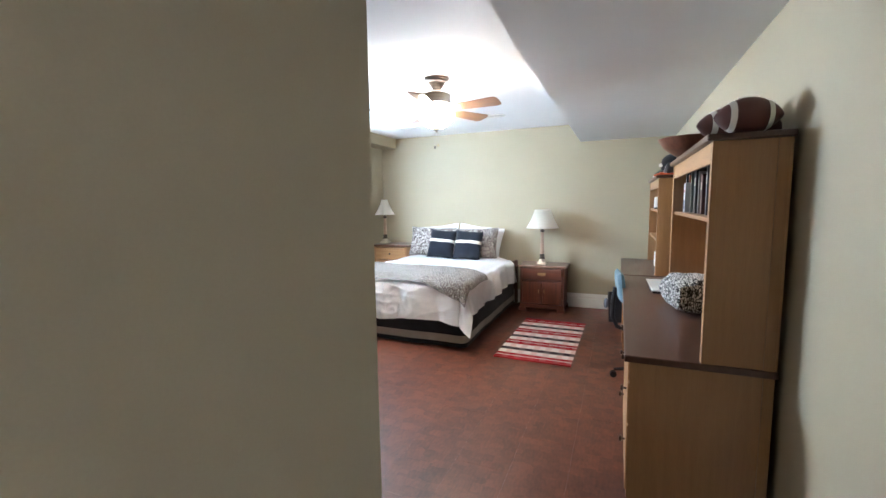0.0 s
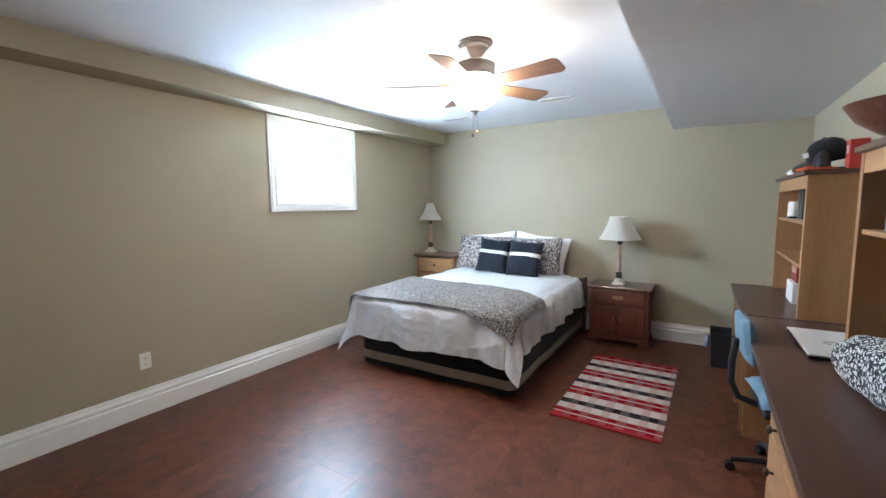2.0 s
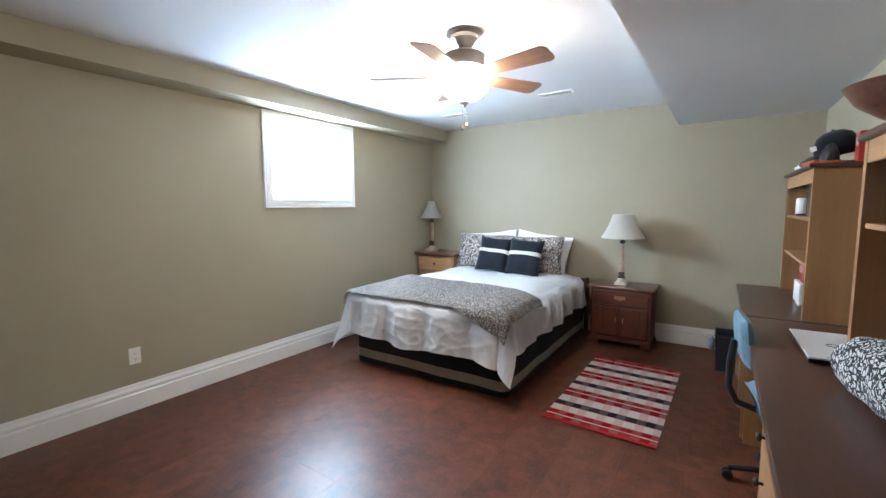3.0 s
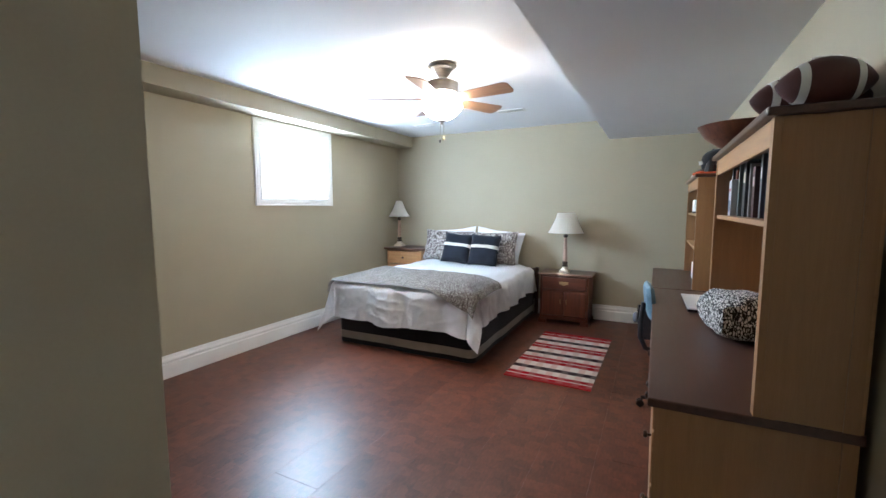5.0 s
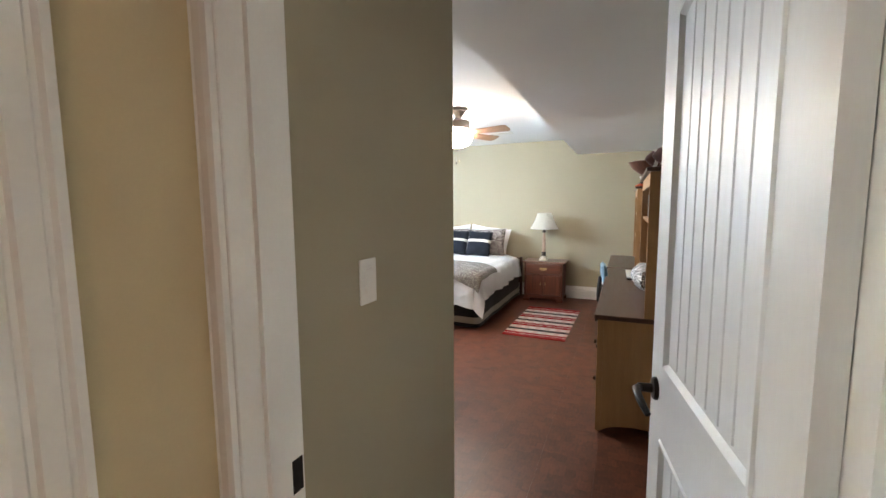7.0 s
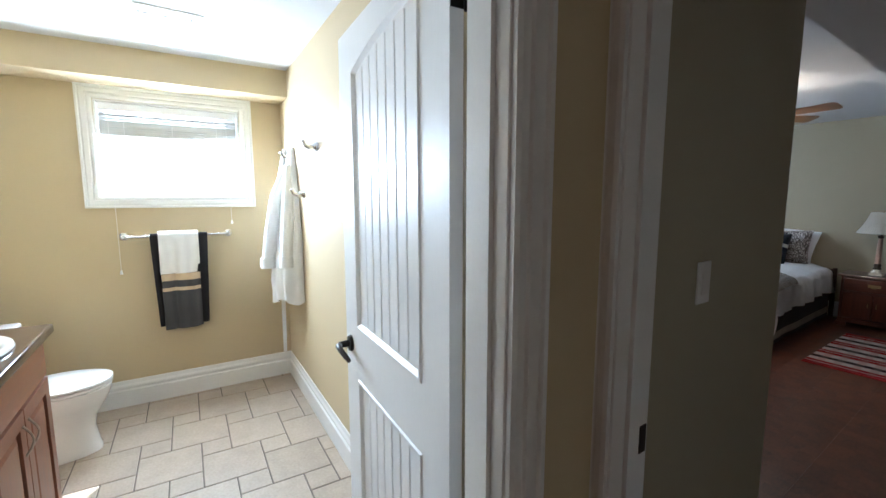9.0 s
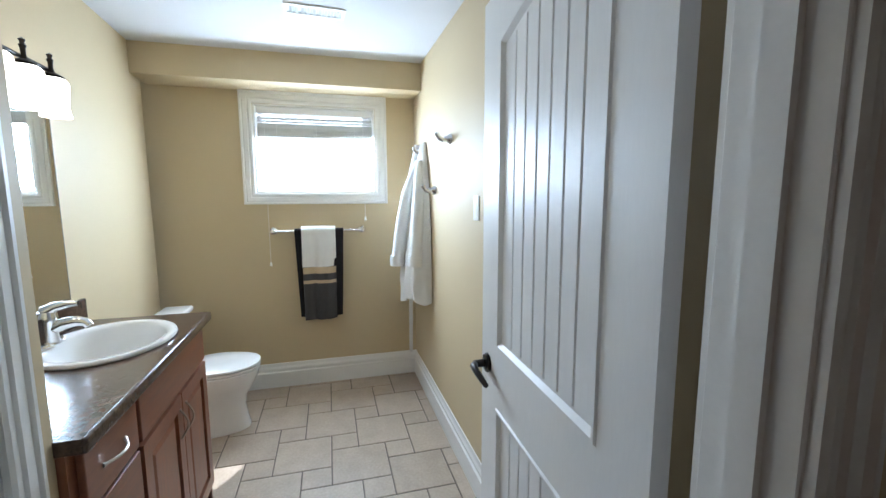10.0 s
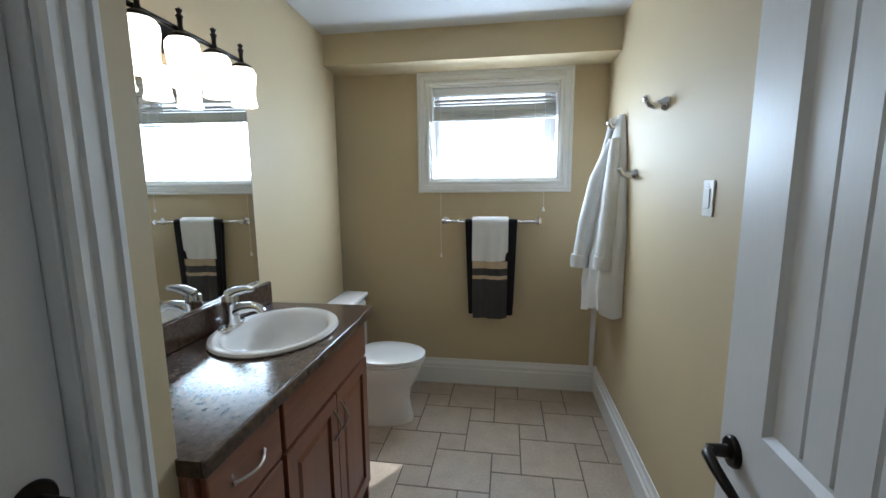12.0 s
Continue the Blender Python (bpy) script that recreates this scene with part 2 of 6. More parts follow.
def casing(a, b, top, bottom=None, scale=1.0):
    """A moulded frame in the x-z plane about an opening from a to b, standing out to -y. With bottom it closes all round."""
    bm = bmesh.new()
    corners = [(a, 0.0), (a, top), (b, top), (b, 0.0)] if bottom is None else [(a, bottom), (a, top), (b, top), (b, bottom)]
    out = [(-1, 0), (-1, 1), (1, 1), (1, 0)] if bottom is None else [(-1, -1), (-1, 1), (1, 1), (1, -1)]
    rings = [[bm.verts.new((x + dx * o * scale, -d, z + dz * o * scale)) for o, d in CASING] for (x, z), (dx, dz) in zip(corners, out)]
    pairs = list(zip(rings, rings[1:])) + ([(rings[-1], rings[0])] if bottom is not None else [])
    for r0, r1 in pairs:
        for k in range(len(CASING)):
            j = (k + 1) % len(CASING)
            bm.faces.new((r0[k], r1[k], r1[j], r0[j]))
    bmesh.ops.recalc_face_normals(bm, faces=bm.faces[:])
    return bm


def lever_handle(parent, x, z, side, way):
    """A dark lever on a round rose; side is the face that it stands on, way the direction of the lever."""
    y = 0.0 if side < 0 else 0.035
    turn = Matrix.Translation((x, y, z)) @ Matrix.Rotation(radians(90 if side < 0 else -90), 4, "X")
    h = part("door_handle", lathe([(0.033, 0), (0.033, 0.006), (0.029, 0.011), (0.014, 0.013), (0.012, 0.05), (0.0, 0.052)], 24, turn), BRONZE, parent, "dark bronze lever handle", True)
    s = -1 if side < 0 else 1
    pts = [(x, y + s * 0.045, z), (x + way * 0.02, y + s * 0.058, z + 0.002), (x + way * 0.055, y + s * 0.058, z - 0.004), (x + way * 0.095, y + s * 0.052, z - 0.016), (x + way * 0.118, y + s * 0.046, z - 0.026)]
    part("lever", tube(pts, [0.011, 0.012, 0.011, 0.010, 0.008], 10), BRONZE, h, "", True)
    return h


def arched_panel(x0, x1, z0, z1, rise, grooves, face, s):
    """A recessed panel with a segmental arched top: its sloping moulding and its grooved boards. s: -1 for the front face."""
    bm = bmesh.new()
    n = 14

    def outline(inset, y):
        pts = [(x0 + inset, z0 + inset), (x1 - inset, z0 + inset)]
        for i in range(n + 1):
            u = 1 - i / n
            x = x0 + inset + (x1 - x0 - 2 * inset) * u
            pts.append((x, z1 - inset + rise * (1 - u ** 2)))
        return [bm.verts.new((x, y, z)) for x, z in pts]

    levels = [outline(0.0, face), outline(0.004, face + s * 0.005), outline(0.012, face + s * 0.005), outline(0.024, face - s * 0.007), outline(0.03, face - s * 0.007)]
    for a, b in zip(levels, levels[1:]):
        for k in range(len(a)):
            bm.faces.new((a[k], a[(k + 1) % len(a)], b[(k + 1) % len(b)], b[k]))
    inner0, inner1 = x0 + 0.03, x1 - 0.03
    cuts = [inner0]
    for g in range(1, grooves + 1):
        c = inner0 + (inner1 - inner0) * g / (grooves + 1)
        cuts += [c - 0.005, c, c + 0.005]
    cuts.append(inner1)
    low, high = [], []
    for x in cuts:
        deep = any(abs(x - (inner0 + (inner1 - inner0) * g / (grooves + 1))) < 1e-6 for g in range(1, grooves + 1))
        u = (x - inner0) / (inner1 - inner0)
        y = face - s * (0.013 if deep else 0.007)
        low.append(bm.verts.new((x, y, z0 + 0.03)))
        high.append(bm.verts.new((x, y, z1 - 0.03 + rise * (1 - u ** 2))))
    for k in range(len(cuts) - 1):
        bm.faces.new((low[k], low[k + 1], high[k + 1], high[k]))
    bmesh.ops.recalc_face_normals(bm, faces=bm.faces[:])
    return bm


def panel_door(name, m, wide, high, label, hand, group="", st=0.122):
    """A two-panel door leaf hinged at x = 0 that runs to x = wide; thickness 35 mm along y. hand: list of faces that carry a lever."""
    d = thing(name, m, label, "door", group, "structure")
    lock0, lock1, top = 0.80, 1.0, high - 0.145
    bot = 0.22
    part("stile", boxes((0, st, 0, 0.035, 0.012, high)), DOOR_WHITE, d)
    part("stile", boxes((wide - st, wide, 0, 0.035, 0.012, high)), DOOR_WHITE, d)
    part("bottom_rail", boxes((st, wide - st, 0, 0.035, 0.012, bot)), DOOR_WHITE, d)
    part("lock_rail", boxes((st, wide - st, 0, 0.035, lock0, lock1)), DOOR_WHITE, d)
    part("core", boxes((st, wide - st, 0.0135, 0.0215, bot, high - 0.05)), DOOR_WHITE, d)
    n, rise = 14, 0.075
    rail_bm = bmesh.new()
    cols = []
    for i in range(n + 1):
        u = i / n
        x, z = st + (wide - 2 * st) * u, top + rise * (1 - u ** 2)
        cols.append([rail_bm.verts.new(p) for p in ((x, 0, z), (x, 0.035, z), (x, 0.035, high), (x, 0, high))])
    for a, b in zip(cols, cols[1:]):
        for k in range(4):
            rail_bm.faces.new((a[k], b[k], b[(k + 1) % 4], a[(k + 1) % 4]))
    rail_bm.faces.new(cols[0])
    rail_bm.faces.new(cols[-1][::-1])
    bmesh.ops.recalc_face_normals(rail_bm, faces=rail_bm.faces[:])
    part("top_rail", rail_bm, DOOR_WHITE, d)
    for s, face in ((-1, 0.0), (1, 0.035)):
        part("upper_panel", arched_panel(st, wide - st, lock1, top, rise, 6, face, s), DOOR_WHITE, d, "", False)
        part("lower_panel", arched_panel(st, wide - st, bot, lock0, 0.0, 6, face, s), DOOR_WHITE, d, "", False)
    for s in hand:
        lever_handle(d, wide - 0.062, 0.92, s, -1)
    for z in (0.25, 0.62, high - 0.145):
        hb = boxes((-0.003, 0.0, 0.0, 0.033, z - 0.045, z + 0.045), (-0.042, -0.012, -0.003, 0.0, z - 0.045, z + 0.045))
        hinge = part("hinge", hb, BRONZE, d, "dark bronze hinge")
        part("hinge_pin", tube([(-0.008, -0.003, z - 0.05), (-0.008, -0.003, z + 0.05)], 0.0065, 10), BRONZE, hinge, "", True)
    return d


def door_lining(name, x0, x1, y0, y1, high, stops):
    """Jambs and head of an opening whose depth runs along y from y0 to y1."""
    d = thing(name, pose(0, 0, 0), "white painted door jamb with moulded casing", "door frame", "", "structure")
    part("jamb", box(x0 - 0.018, x0, y0, y1, 0, high + 0.018, 0.002, 1), TRIM, d)
    part("jamb", box(x1, x1 + 0.018, y0, y1, 0, high + 0.018, 0.002, 1), TRIM, d)
    part("head_jamb", box(x0, x1, y0, y1, high, high + 0.018, 0.002, 1), TRIM, d)
    part("stop", boxes((x0, x0 + 0.011, stops, stops + 0.035, 0, high), (x1 - 0.011, x1, stops, stops + 0.035, 0, high), (x0 + 0.011, x1 - 0.011, stops, stops + 0.035, high - 0.011, high)), TRIM, d)
    return d


# bedroom doorway
lining = door_lining("door_frame_bedroom", -0.350, 0.492, -0.252, -0.102, 2.092, -0.20)
part("casing", casing(-0.356, 0.498, 2.098), TRIM, lining).location = (0, -0.252, 0)
part("strike_plate", boxes((-0.352, -0.348, -0.137, -0.110, 0.875, 0.945)), BRONZE, lining, "dark bronze strike plate")
panel_door("door_bedroom", pose(0.490, -0.115, 0, 0, 0, 99.2), 0.77, 2.08, "white two-panel arched door standing open, dark lever handle", [1, -1], "interior doors")

# bathroom doorway: built along x, then turned so that its depth runs along x
lining = door_lining("door_frame_bathroom", 0.0, 0.80, -0.057, 0.057, 2.092, -0.02)
lining.matrix_world = pose(-0.445, -1.345, 0, 0, 0, 90)
part("casing", casing(-0.006, 0.806, 2.098), TRIM, lining).location = (0, -0.057, 0)
inner = part("casing", casing(-0.806, 0.006, 2.098), TRIM, lining)
inner.matrix_local = pose(0, 0.057, 0, 0, 0, 180)
panel_door("door_bathroom", pose(-0.597, -0.484, 0, 0, 0, 174.6), 0.833, 2.08, "white two-panel arched door standing open, dark lever handle", [1, -1], "interior doors", 0.145)

# closet door beside the vanity
lining = door_lining("door_frame_closet", -1.055, -0.70, -1.70, -1.572, 2.05, -1.66)
cas = part("casing", casing(0.79, 1.061, 2.056), TRIM, lining)
cas.matrix_local = pose(0, -1.57, 0, 0, 0, 180)
cd = thing("door_closet", pose(-0.703, -1.602, 0, 0, 0, 180), "closed white flat closet door with a dark handle", "door", "", "structure")
part("door_frame", boxes((0.0, 0.350, 0, 0.03, 0.012, 2.04)), DOOR_WHITE, cd)
lever_handle(cd, 0.290, 1.03, -1, -1)

# windows
GLASS = bpy.data.materials.new("window_glass")
GLASS.use_nodes = True
g = GLASS.node_tree.nodes["Principled BSDF"]
g.inputs["Roughness"].default_value, g.inputs["Transmission Weight"].default_value, g.inputs["IOR"].default_value = 0.0, 1.0, 1.45
def see_through_cloth(*args, **more):
    """A thin cloth that lets part of the daylight behind it through."""
    m = shade(*args, **more)
    n, link = m.node_tree.nodes, m.node_tree.links.new
    tr, mix = n.new("ShaderNodeBsdfTranslucent"), n.new("ShaderNodeMixShader")
    tr.inputs[0].default_value = (0.9, 0.9, 0.9, 1)
    mix.inputs[0].default_value = 0.75
    link(n["Principled BSDF"].outputs[0], mix.inputs[1])
    link(tr.outputs[0], mix.inputs[2])
    link(mix.outputs[0], n["Material Output"].inputs[0])
    return m


VINYL = shade("white_vinyl", (0.82, 0.82, 0.82), 0.3, vary=0.01, bump=0)
BLIND = see_through_cloth("white_fabric_blind", (0.75, 0.75, 0.73), 0.8, vary=0.02, fine=300, bump=0.1)
SLAT = shade("pale_grey_blind_slat", (0.62, 0.62, 0.60), 0.5, vary=0.03, bump=0)


def window(name, y0, y1, z0, z1, label, mullion=0.0):
    """A high basement window: moulded casing on the wall, lined reveal, vinyl sashes with panes."""
    w = thing(name, pose(W, (y0 + y1) / 2, 0), label, "window", "", "structure")
    h = (y1 - y0) / 2
    c = part("casing", casing(-h - 0.002, h + 0.002, z1 + 0.002, z0 - 0.002), TRIM, w)
    c.matrix_local = pose(0, 0, 0, 0, 0, 90)
    part("reveal", boxes((-0.15, -0.001, -h, -h + 0.012, z0, z1), (-0.15, -0.001, h - 0.012, h, z0, z1), (-0.15, -0.001, -h + 0.012, h - 0.012, z0, z0 + 0.012), (-0.15, -0.001, -h + 0.012, h - 0.012, z1 - 0.012, z1)), TRIM, w)
    a, b, c0, d0 = -h + 0.012, h - 0.012, z0 + 0.012, z1 - 0.012
    part("window_frame", boxes((-0.19, -0.15, a, a + 0.028, c0, d0), (-0.19, -0.15, b - 0.028, b, c0, d0), (-0.19, -0.15, a + 0.028, b - 0.028, c0, c0 + 0.028), (-0.19, -0.15, a + 0.028, b - 0.028, d0 - 0.012, d0), (-0.185, -0.155, mullion - 0.02, mullion + 0.02, c0 + 0.028, d0 - 0.012)), VINYL, w)
    for lo, hi in ((a + 0.028, mullion - 0.02), (mullion + 0.02, b - 0.028)):
        pane = part("pane", boxes((-0.172, -0.168, lo, hi, c0 + 0.028, d0 - 0.012)), GLASS, w, "clear glass pane")
        pane.visible_shadow = False
    return w


window("window_bedroom", BED_WIN[0], BED_WIN[1], BED_WIN[2], BED_WIN[3], "small high window in white moulded casing, blind down")
window("window_bathroom", BATH_WIN[0], BATH_WIN[1], BATH_WIN[2], BATH_WIN[3], "small high window in white moulded casing, bright daylight", 0.372)

by0, by1 = BED_WIN[0] + 0.016, BED_WIN[1] - 0.016
blind = thing("roller_blind", pose(W, (by0 + by1) / 2, 0), "white blind drawn fully down in the window", "blind")
hb = (by1 - by0) / 2
part("head_rail", box(-0.075, -0.02, -hb, hb, 2.115, 2.163, 0.008), VINYL, blind)
holes = [(-0.275, 1.92), (-0.115, 1.985), (-0.115, 2.025), (-0.075, 1.99), (0.15, 1.985), (0.15, 2.025)]
ys = sorted({-hb, hb, *[round(q, 4) for y, z in holes for q in (y - 0.010, y + 0.010)]})
zs = sorted({1.535, 2.12, *[round(q, 4) for y, z in holes for q in (z - 0.012, z + 0.012)]})
sheet = bmesh.new()
net = {(y, z): sheet.verts.new((-0.122, y, z)) for y in ys for z in zs}
for a, b in zip(ys, ys[1:]):
    for c, d in zip(zs, zs[1:]):
        if not any(abs((a + b) / 2 - y) < 0.005 and abs((c + d) / 2 - z) < 0.005 for y, z in holes):
            sheet.faces.new((net[a, c], net[b, c], net[b, d], net[a, d]))
part("fabric", sheet, BLIND, blind)
part("bottom_rail", box(-0.07, -0.035, -hb, hb, 1.520, 1.538, 0.005), VINYL, blind)
part("lift_handle", box(-0.04, -0.028, 0.27, 0.33, 1.528, 1.545, 0.003), VINYL, blind)

vb = thing("venetian_blind", pose(W, (BATH_WIN[0] + BATH_WIN[1]) / 2, 0), "pale slatted blind pulled up to the window top", "blind")
hw = (BATH_WIN[1] - BATH_WIN[0]) / 2 - 0.02
part("head_rail", box(-0.07, -0.02, -hw, hw, 2.085, 2.134, 0.004), VINYL, vb)
for z, tilt in ((2.055, 30), (2.033, 24), (2.0, 62), (1.985, 58), (1.971, 66), (1.957, 60), (1.943, 64)):
    s = part("slat", box(-0.025, 0.025, -hw, hw, -0.0015, 0.0015), SLAT, vb)
    s.matrix_local = pose(-0.045, 0, z, 0, tilt, 0)
part("bottom_rail", box(-0.068, -0.022, -hw, hw, 1.918, 1.932, 0.003), SLAT, vb)
for y in (-0.28, 0.0, 0.28):
    part("ladder_tape", tube([(-0.018, y, 2.09), (-0.018, y, 1.925)], 0.0015, 6), VINYL, vb)
for y, z in ((-0.363, 0.965), (0.345, 1.295)):
    cord = part("pull_cord", tube([(-0.015, y, 2.09), (0.028, y, 1.52), (0.028, y, z + 0.03)], 0.0012, 6), VINYL, vb)
    part("tassel", lathe([(0.003, 0.03), (0.006, 0.024), (0.0095, 0.002), (0.007, 0.0)][::-1], 12, Matrix.Translation((0.028, y, z))), VINYL, cord, "clear cone-shaped cord pull", True)


# outlets and switches
def wall_plate(name, m, kind_word, label):
    p = thing(name, m, label, kind_word)
    part("plate", box(-0.036, 0.036, -0.006, 0, -0.058, 0.058, 0.003), PLASTIC_WHITE, p)
    if kind_word == "switch":
        part("rocker", box(-0.0165, 0.0165, -0.0085, -0.005, -0.033, 0.033, 0.002), PLASTIC_WHITE, p)
        part("slider", box(-0.012, 0.012, -0.008, -0.005, 0.037, 0.041, 0.001), PLASTIC_WHITE, p)
    else:
        for z in (-0.02, 0.02):
            part("socket", lathe([(0.015, 0), (0.015, 0.002), (0.0, 0.002)], 16, Matrix.Translation((0, -0.006, z)) @ Matrix.Rotation(radians(90), 4, "X")), PLASTIC_WHITE, p)
            part("slot", boxes((-0.007, -0.005, -0.0087, -0.007, z - 0.004, z + 0.006), (0.005, 0.007, -0.0087, -0.007, z - 0.004, z + 0.006), (-0.002, 0.002, -0.0087, -0.007, z - 0.010, z - 0.006)), BRONZE, p, "dark socket slots")
    for z in (-0.048, 0.048):
        part("screw", lathe([(0.003, 0), (0.003, 0.001), (0, 0.001)], 10, Matrix.Translation((0, -0.006, z)) @ Matrix.Rotation(radians(90), 4, "X")), PLASTIC_WHITE, p)
    return p


wall_plate("outlet", pose(W, 2.30, 0.388, 0, 0, 90), "outlet", "white double power outlet on the olive wall")
wall_plate("light_switch", pose(SWITCH_X, 0.16, 1.26, 0, 0, 90), "switch", "white dimmer switch plate on the olive wall")
wall_plate("rocker_switch", pose(-1.943, BATH_N, 1.424, 0, 0, 0), "switch", "white rocker switch plate beside the robe hooks")


# ceiling vents
def ceiling_vent(m, long, wide, label):
    v = thing("ceiling_vent", m, label, "vent", "ceiling vents")
    part("frame", boxes((-long / 2, long / 2, -wide / 2, -wide / 2 + 0.015, -0.008, 0), (-long / 2, long / 2, wide / 2 - 0.015, wide / 2, -0.008, 0), (-long / 2, -long / 2 + 0.015, -wide / 2 + 0.015, wide / 2 - 0.015, -0.008, 0), (long / 2 - 0.015, long / 2, -wide / 2 + 0.015, wide / 2 - 0.015, -0.008, 0)), PLASTIC_WHITE, v)
    part("backing", boxes((-long / 2 + 0.015, long / 2 - 0.015, -wide / 2 + 0.015, wide / 2 - 0.015, -0.002, 0)), shade("vent_grey", (0.6, 0.6, 0.6), 0.6), v)
    n = 9
    for i in range(n):
        x = -long / 2 + 0.02 + (long - 0.04) * (i + 0.5) / n
        s = part("slat", boxes((-0.009, 0.009, -wide / 2 + 0.015, wide / 2 - 0.015, -0.001, 0.001)), PLASTIC_WHITE, v)
        s.matrix_local = pose(x, 0, -0.006, 0, 35, 0)
    return v


ceiling_vent(pose(-1.36, 4.95, CEIL, 0, 0, 0), 0.30, 0.12, "white slotted ceiling vent in the bedroom")
ceiling_vent(pose(-2.58, 5.2, CEIL, 0, 0, 0), 0.28, 0.12, "white slotted ceiling vent above the bed")
ceiling_vent(pose(-2.49, -0.92, CEIL, 0, 0, 90), 0.30, 0.12, "white slotted ceiling vent in the bathroom")

# ---- bedroom things ----
def fabric(name, base, vary=0.05, scale=8.0, fine=260, bump=0.35, rough=0.9, dark=None):
    m = shade(name, base, rough, vary=vary, scale=scale, fine=fine, bump=bump, dark=dark, spec=0.2)
    m.node_tree.nodes["Principled BSDF"].inputs["Sheen Weight"].default_value = 0.15
    return m


def patterned(name, light, dark, scale=38.0, edge=(0.42, 0.5), stretch=(1, 1, 1), mid=None):
    """A woven cloth with an irregular two-tone figure."""
    m = fabric(name, light)
    n, link = m.node_tree.nodes, m.node_tree.links.new
    co = n.new("ShaderNodeTexCoord")
    mp = n.new("ShaderNodeMapping")
    mp.inputs["Scale"].default_value = stretch
    vo = n.new("ShaderNodeTexVoronoi")
    vo.feature = "DISTANCE_TO_EDGE"
    vo.inputs["Scale"].default_value = scale
    wob = n.new("ShaderNodeTexNoise")
    wob.inputs["Scale"].default_value = scale * 0.8
    add = n.new("ShaderNodeVectorMath")
    add.operation = "MULTIPLY_ADD"
    add.inputs[1].default_value = (0.03, 0.03, 0.03)
    link(co.outputs["Object"], mp.inputs[0])
    link(mp.outputs[0], wob.inputs[0])
    link(wob.outputs[1], add.inputs[0])
    link(mp.outputs[0], add.inputs[2])
    link(add.outputs[0], vo.inputs[0])
    r = n.new("ShaderNodeValToRGB")
    r.color_ramp.elements[0].position, r.color_ramp.elements[1].position = edge
    r.color_ramp.elements[0].color, r.color_ramp.elements[1].color = (*dark, 1), (*light, 1)
    if mid:
        e = r.color_ramp.elements.new((edge[0] + edge[1]) / 2)
        e.color = (*mid, 1)
    link(vo.outputs[0], r.inputs[0])
    link(r.outputs[0], n["Principled BSDF"].inputs["Base Color"])
    return m


def wood(name, base, dark, scale=3.0, along=1, rough=0.4, coat=0.1):
    """Timber with grain along the axis given (0 x, 1 y, 2 z)."""
    st = [14.0, 14.0, 14.0]
    st[along] = 1.0
    return shade(name, base, rough, vary=0.1, scale=scale, fine=22, bump=0.08, dark=dark, stretch=st, coat=coat, depth=0.001)


WHITE_LINEN = fabric("white_linen", (0.86, 0.86, 0.87), vary=0.015, scale=4, fine=320, bump=0.15)
crease = WHITE_LINEN.node_tree.nodes.new("ShaderNodeTexNoise")
crease.inputs["Scale"].default_value, crease.inputs["Detail"].default_value, crease.inputs["Distortion"].default_value = 8, 5, 1.4
fold_bump = WHITE_LINEN.node_tree.nodes.new("ShaderNodeBump")
fold_bump.inputs["Strength"].default_value, fold_bump.inputs["Distance"].default_value = 0.4, 0.010
WHITE_LINEN.node_tree.links.new(WHITE_LINEN.node_tree.nodes["Texture Coordinate"].outputs["Object"], crease.inputs[0])
WHITE_LINEN.node_tree.links.new(crease.outputs[0], fold_bump.inputs["Height"])
WHITE_LINEN.node_tree.links.new(WHITE_LINEN.node_tree.nodes["Bump"].outputs[0], fold_bump.inputs["Normal"])
WHITE_LINEN.node_tree.links.new(fold_bump.outputs[0], WHITE_LINEN.node_tree.nodes["Principled BSDF"].inputs["Normal"])
BLACK_CLOTH = fabric("black_cloth", (0.010, 0.011, 0.015), vary=0.2)
BEIGE_BAND = fabric("grey_beige_band", (0.30, 0.27, 0.22), vary=0.08)
NAVY = fabric("black_navy_knit", (0.012, 0.015, 0.024), vary=0.2, fine=420, bump=0.5)
CREAM_BAND = fabric("cream_ribbon", (0.62, 0.60, 0.52))
SHAM = patterned("grey_figured_cloth", (0.56, 0.52, 0.49), (0.045, 0.035, 0.032), 44, (0.04, 0.22), stretch=(1.3, 1, 0.7), mid=(0.25, 0.215, 0.20))
THROW = patterned("brown_grey_fleece", (0.47, 0.44, 0.41), (0.060, 0.046, 0.038), 64, (0.03, 0.22), stretch=(0.75, 1.25, 1), mid=(0.26, 0.225, 0.195))
LEAFY = patterned("black_white_leaf_cloth", (0.62, 0.62, 0.60), (0.012, 0.012, 0.014), 54, (0.13, 0.165), stretch=(1.7, 0.8, 1))

# bed
bed = thing("bed", pose(-2.075, 3.83, 0), "queen bed with a black skirt banded in beige", "bed")
BX, BY = 0.765, 2.05


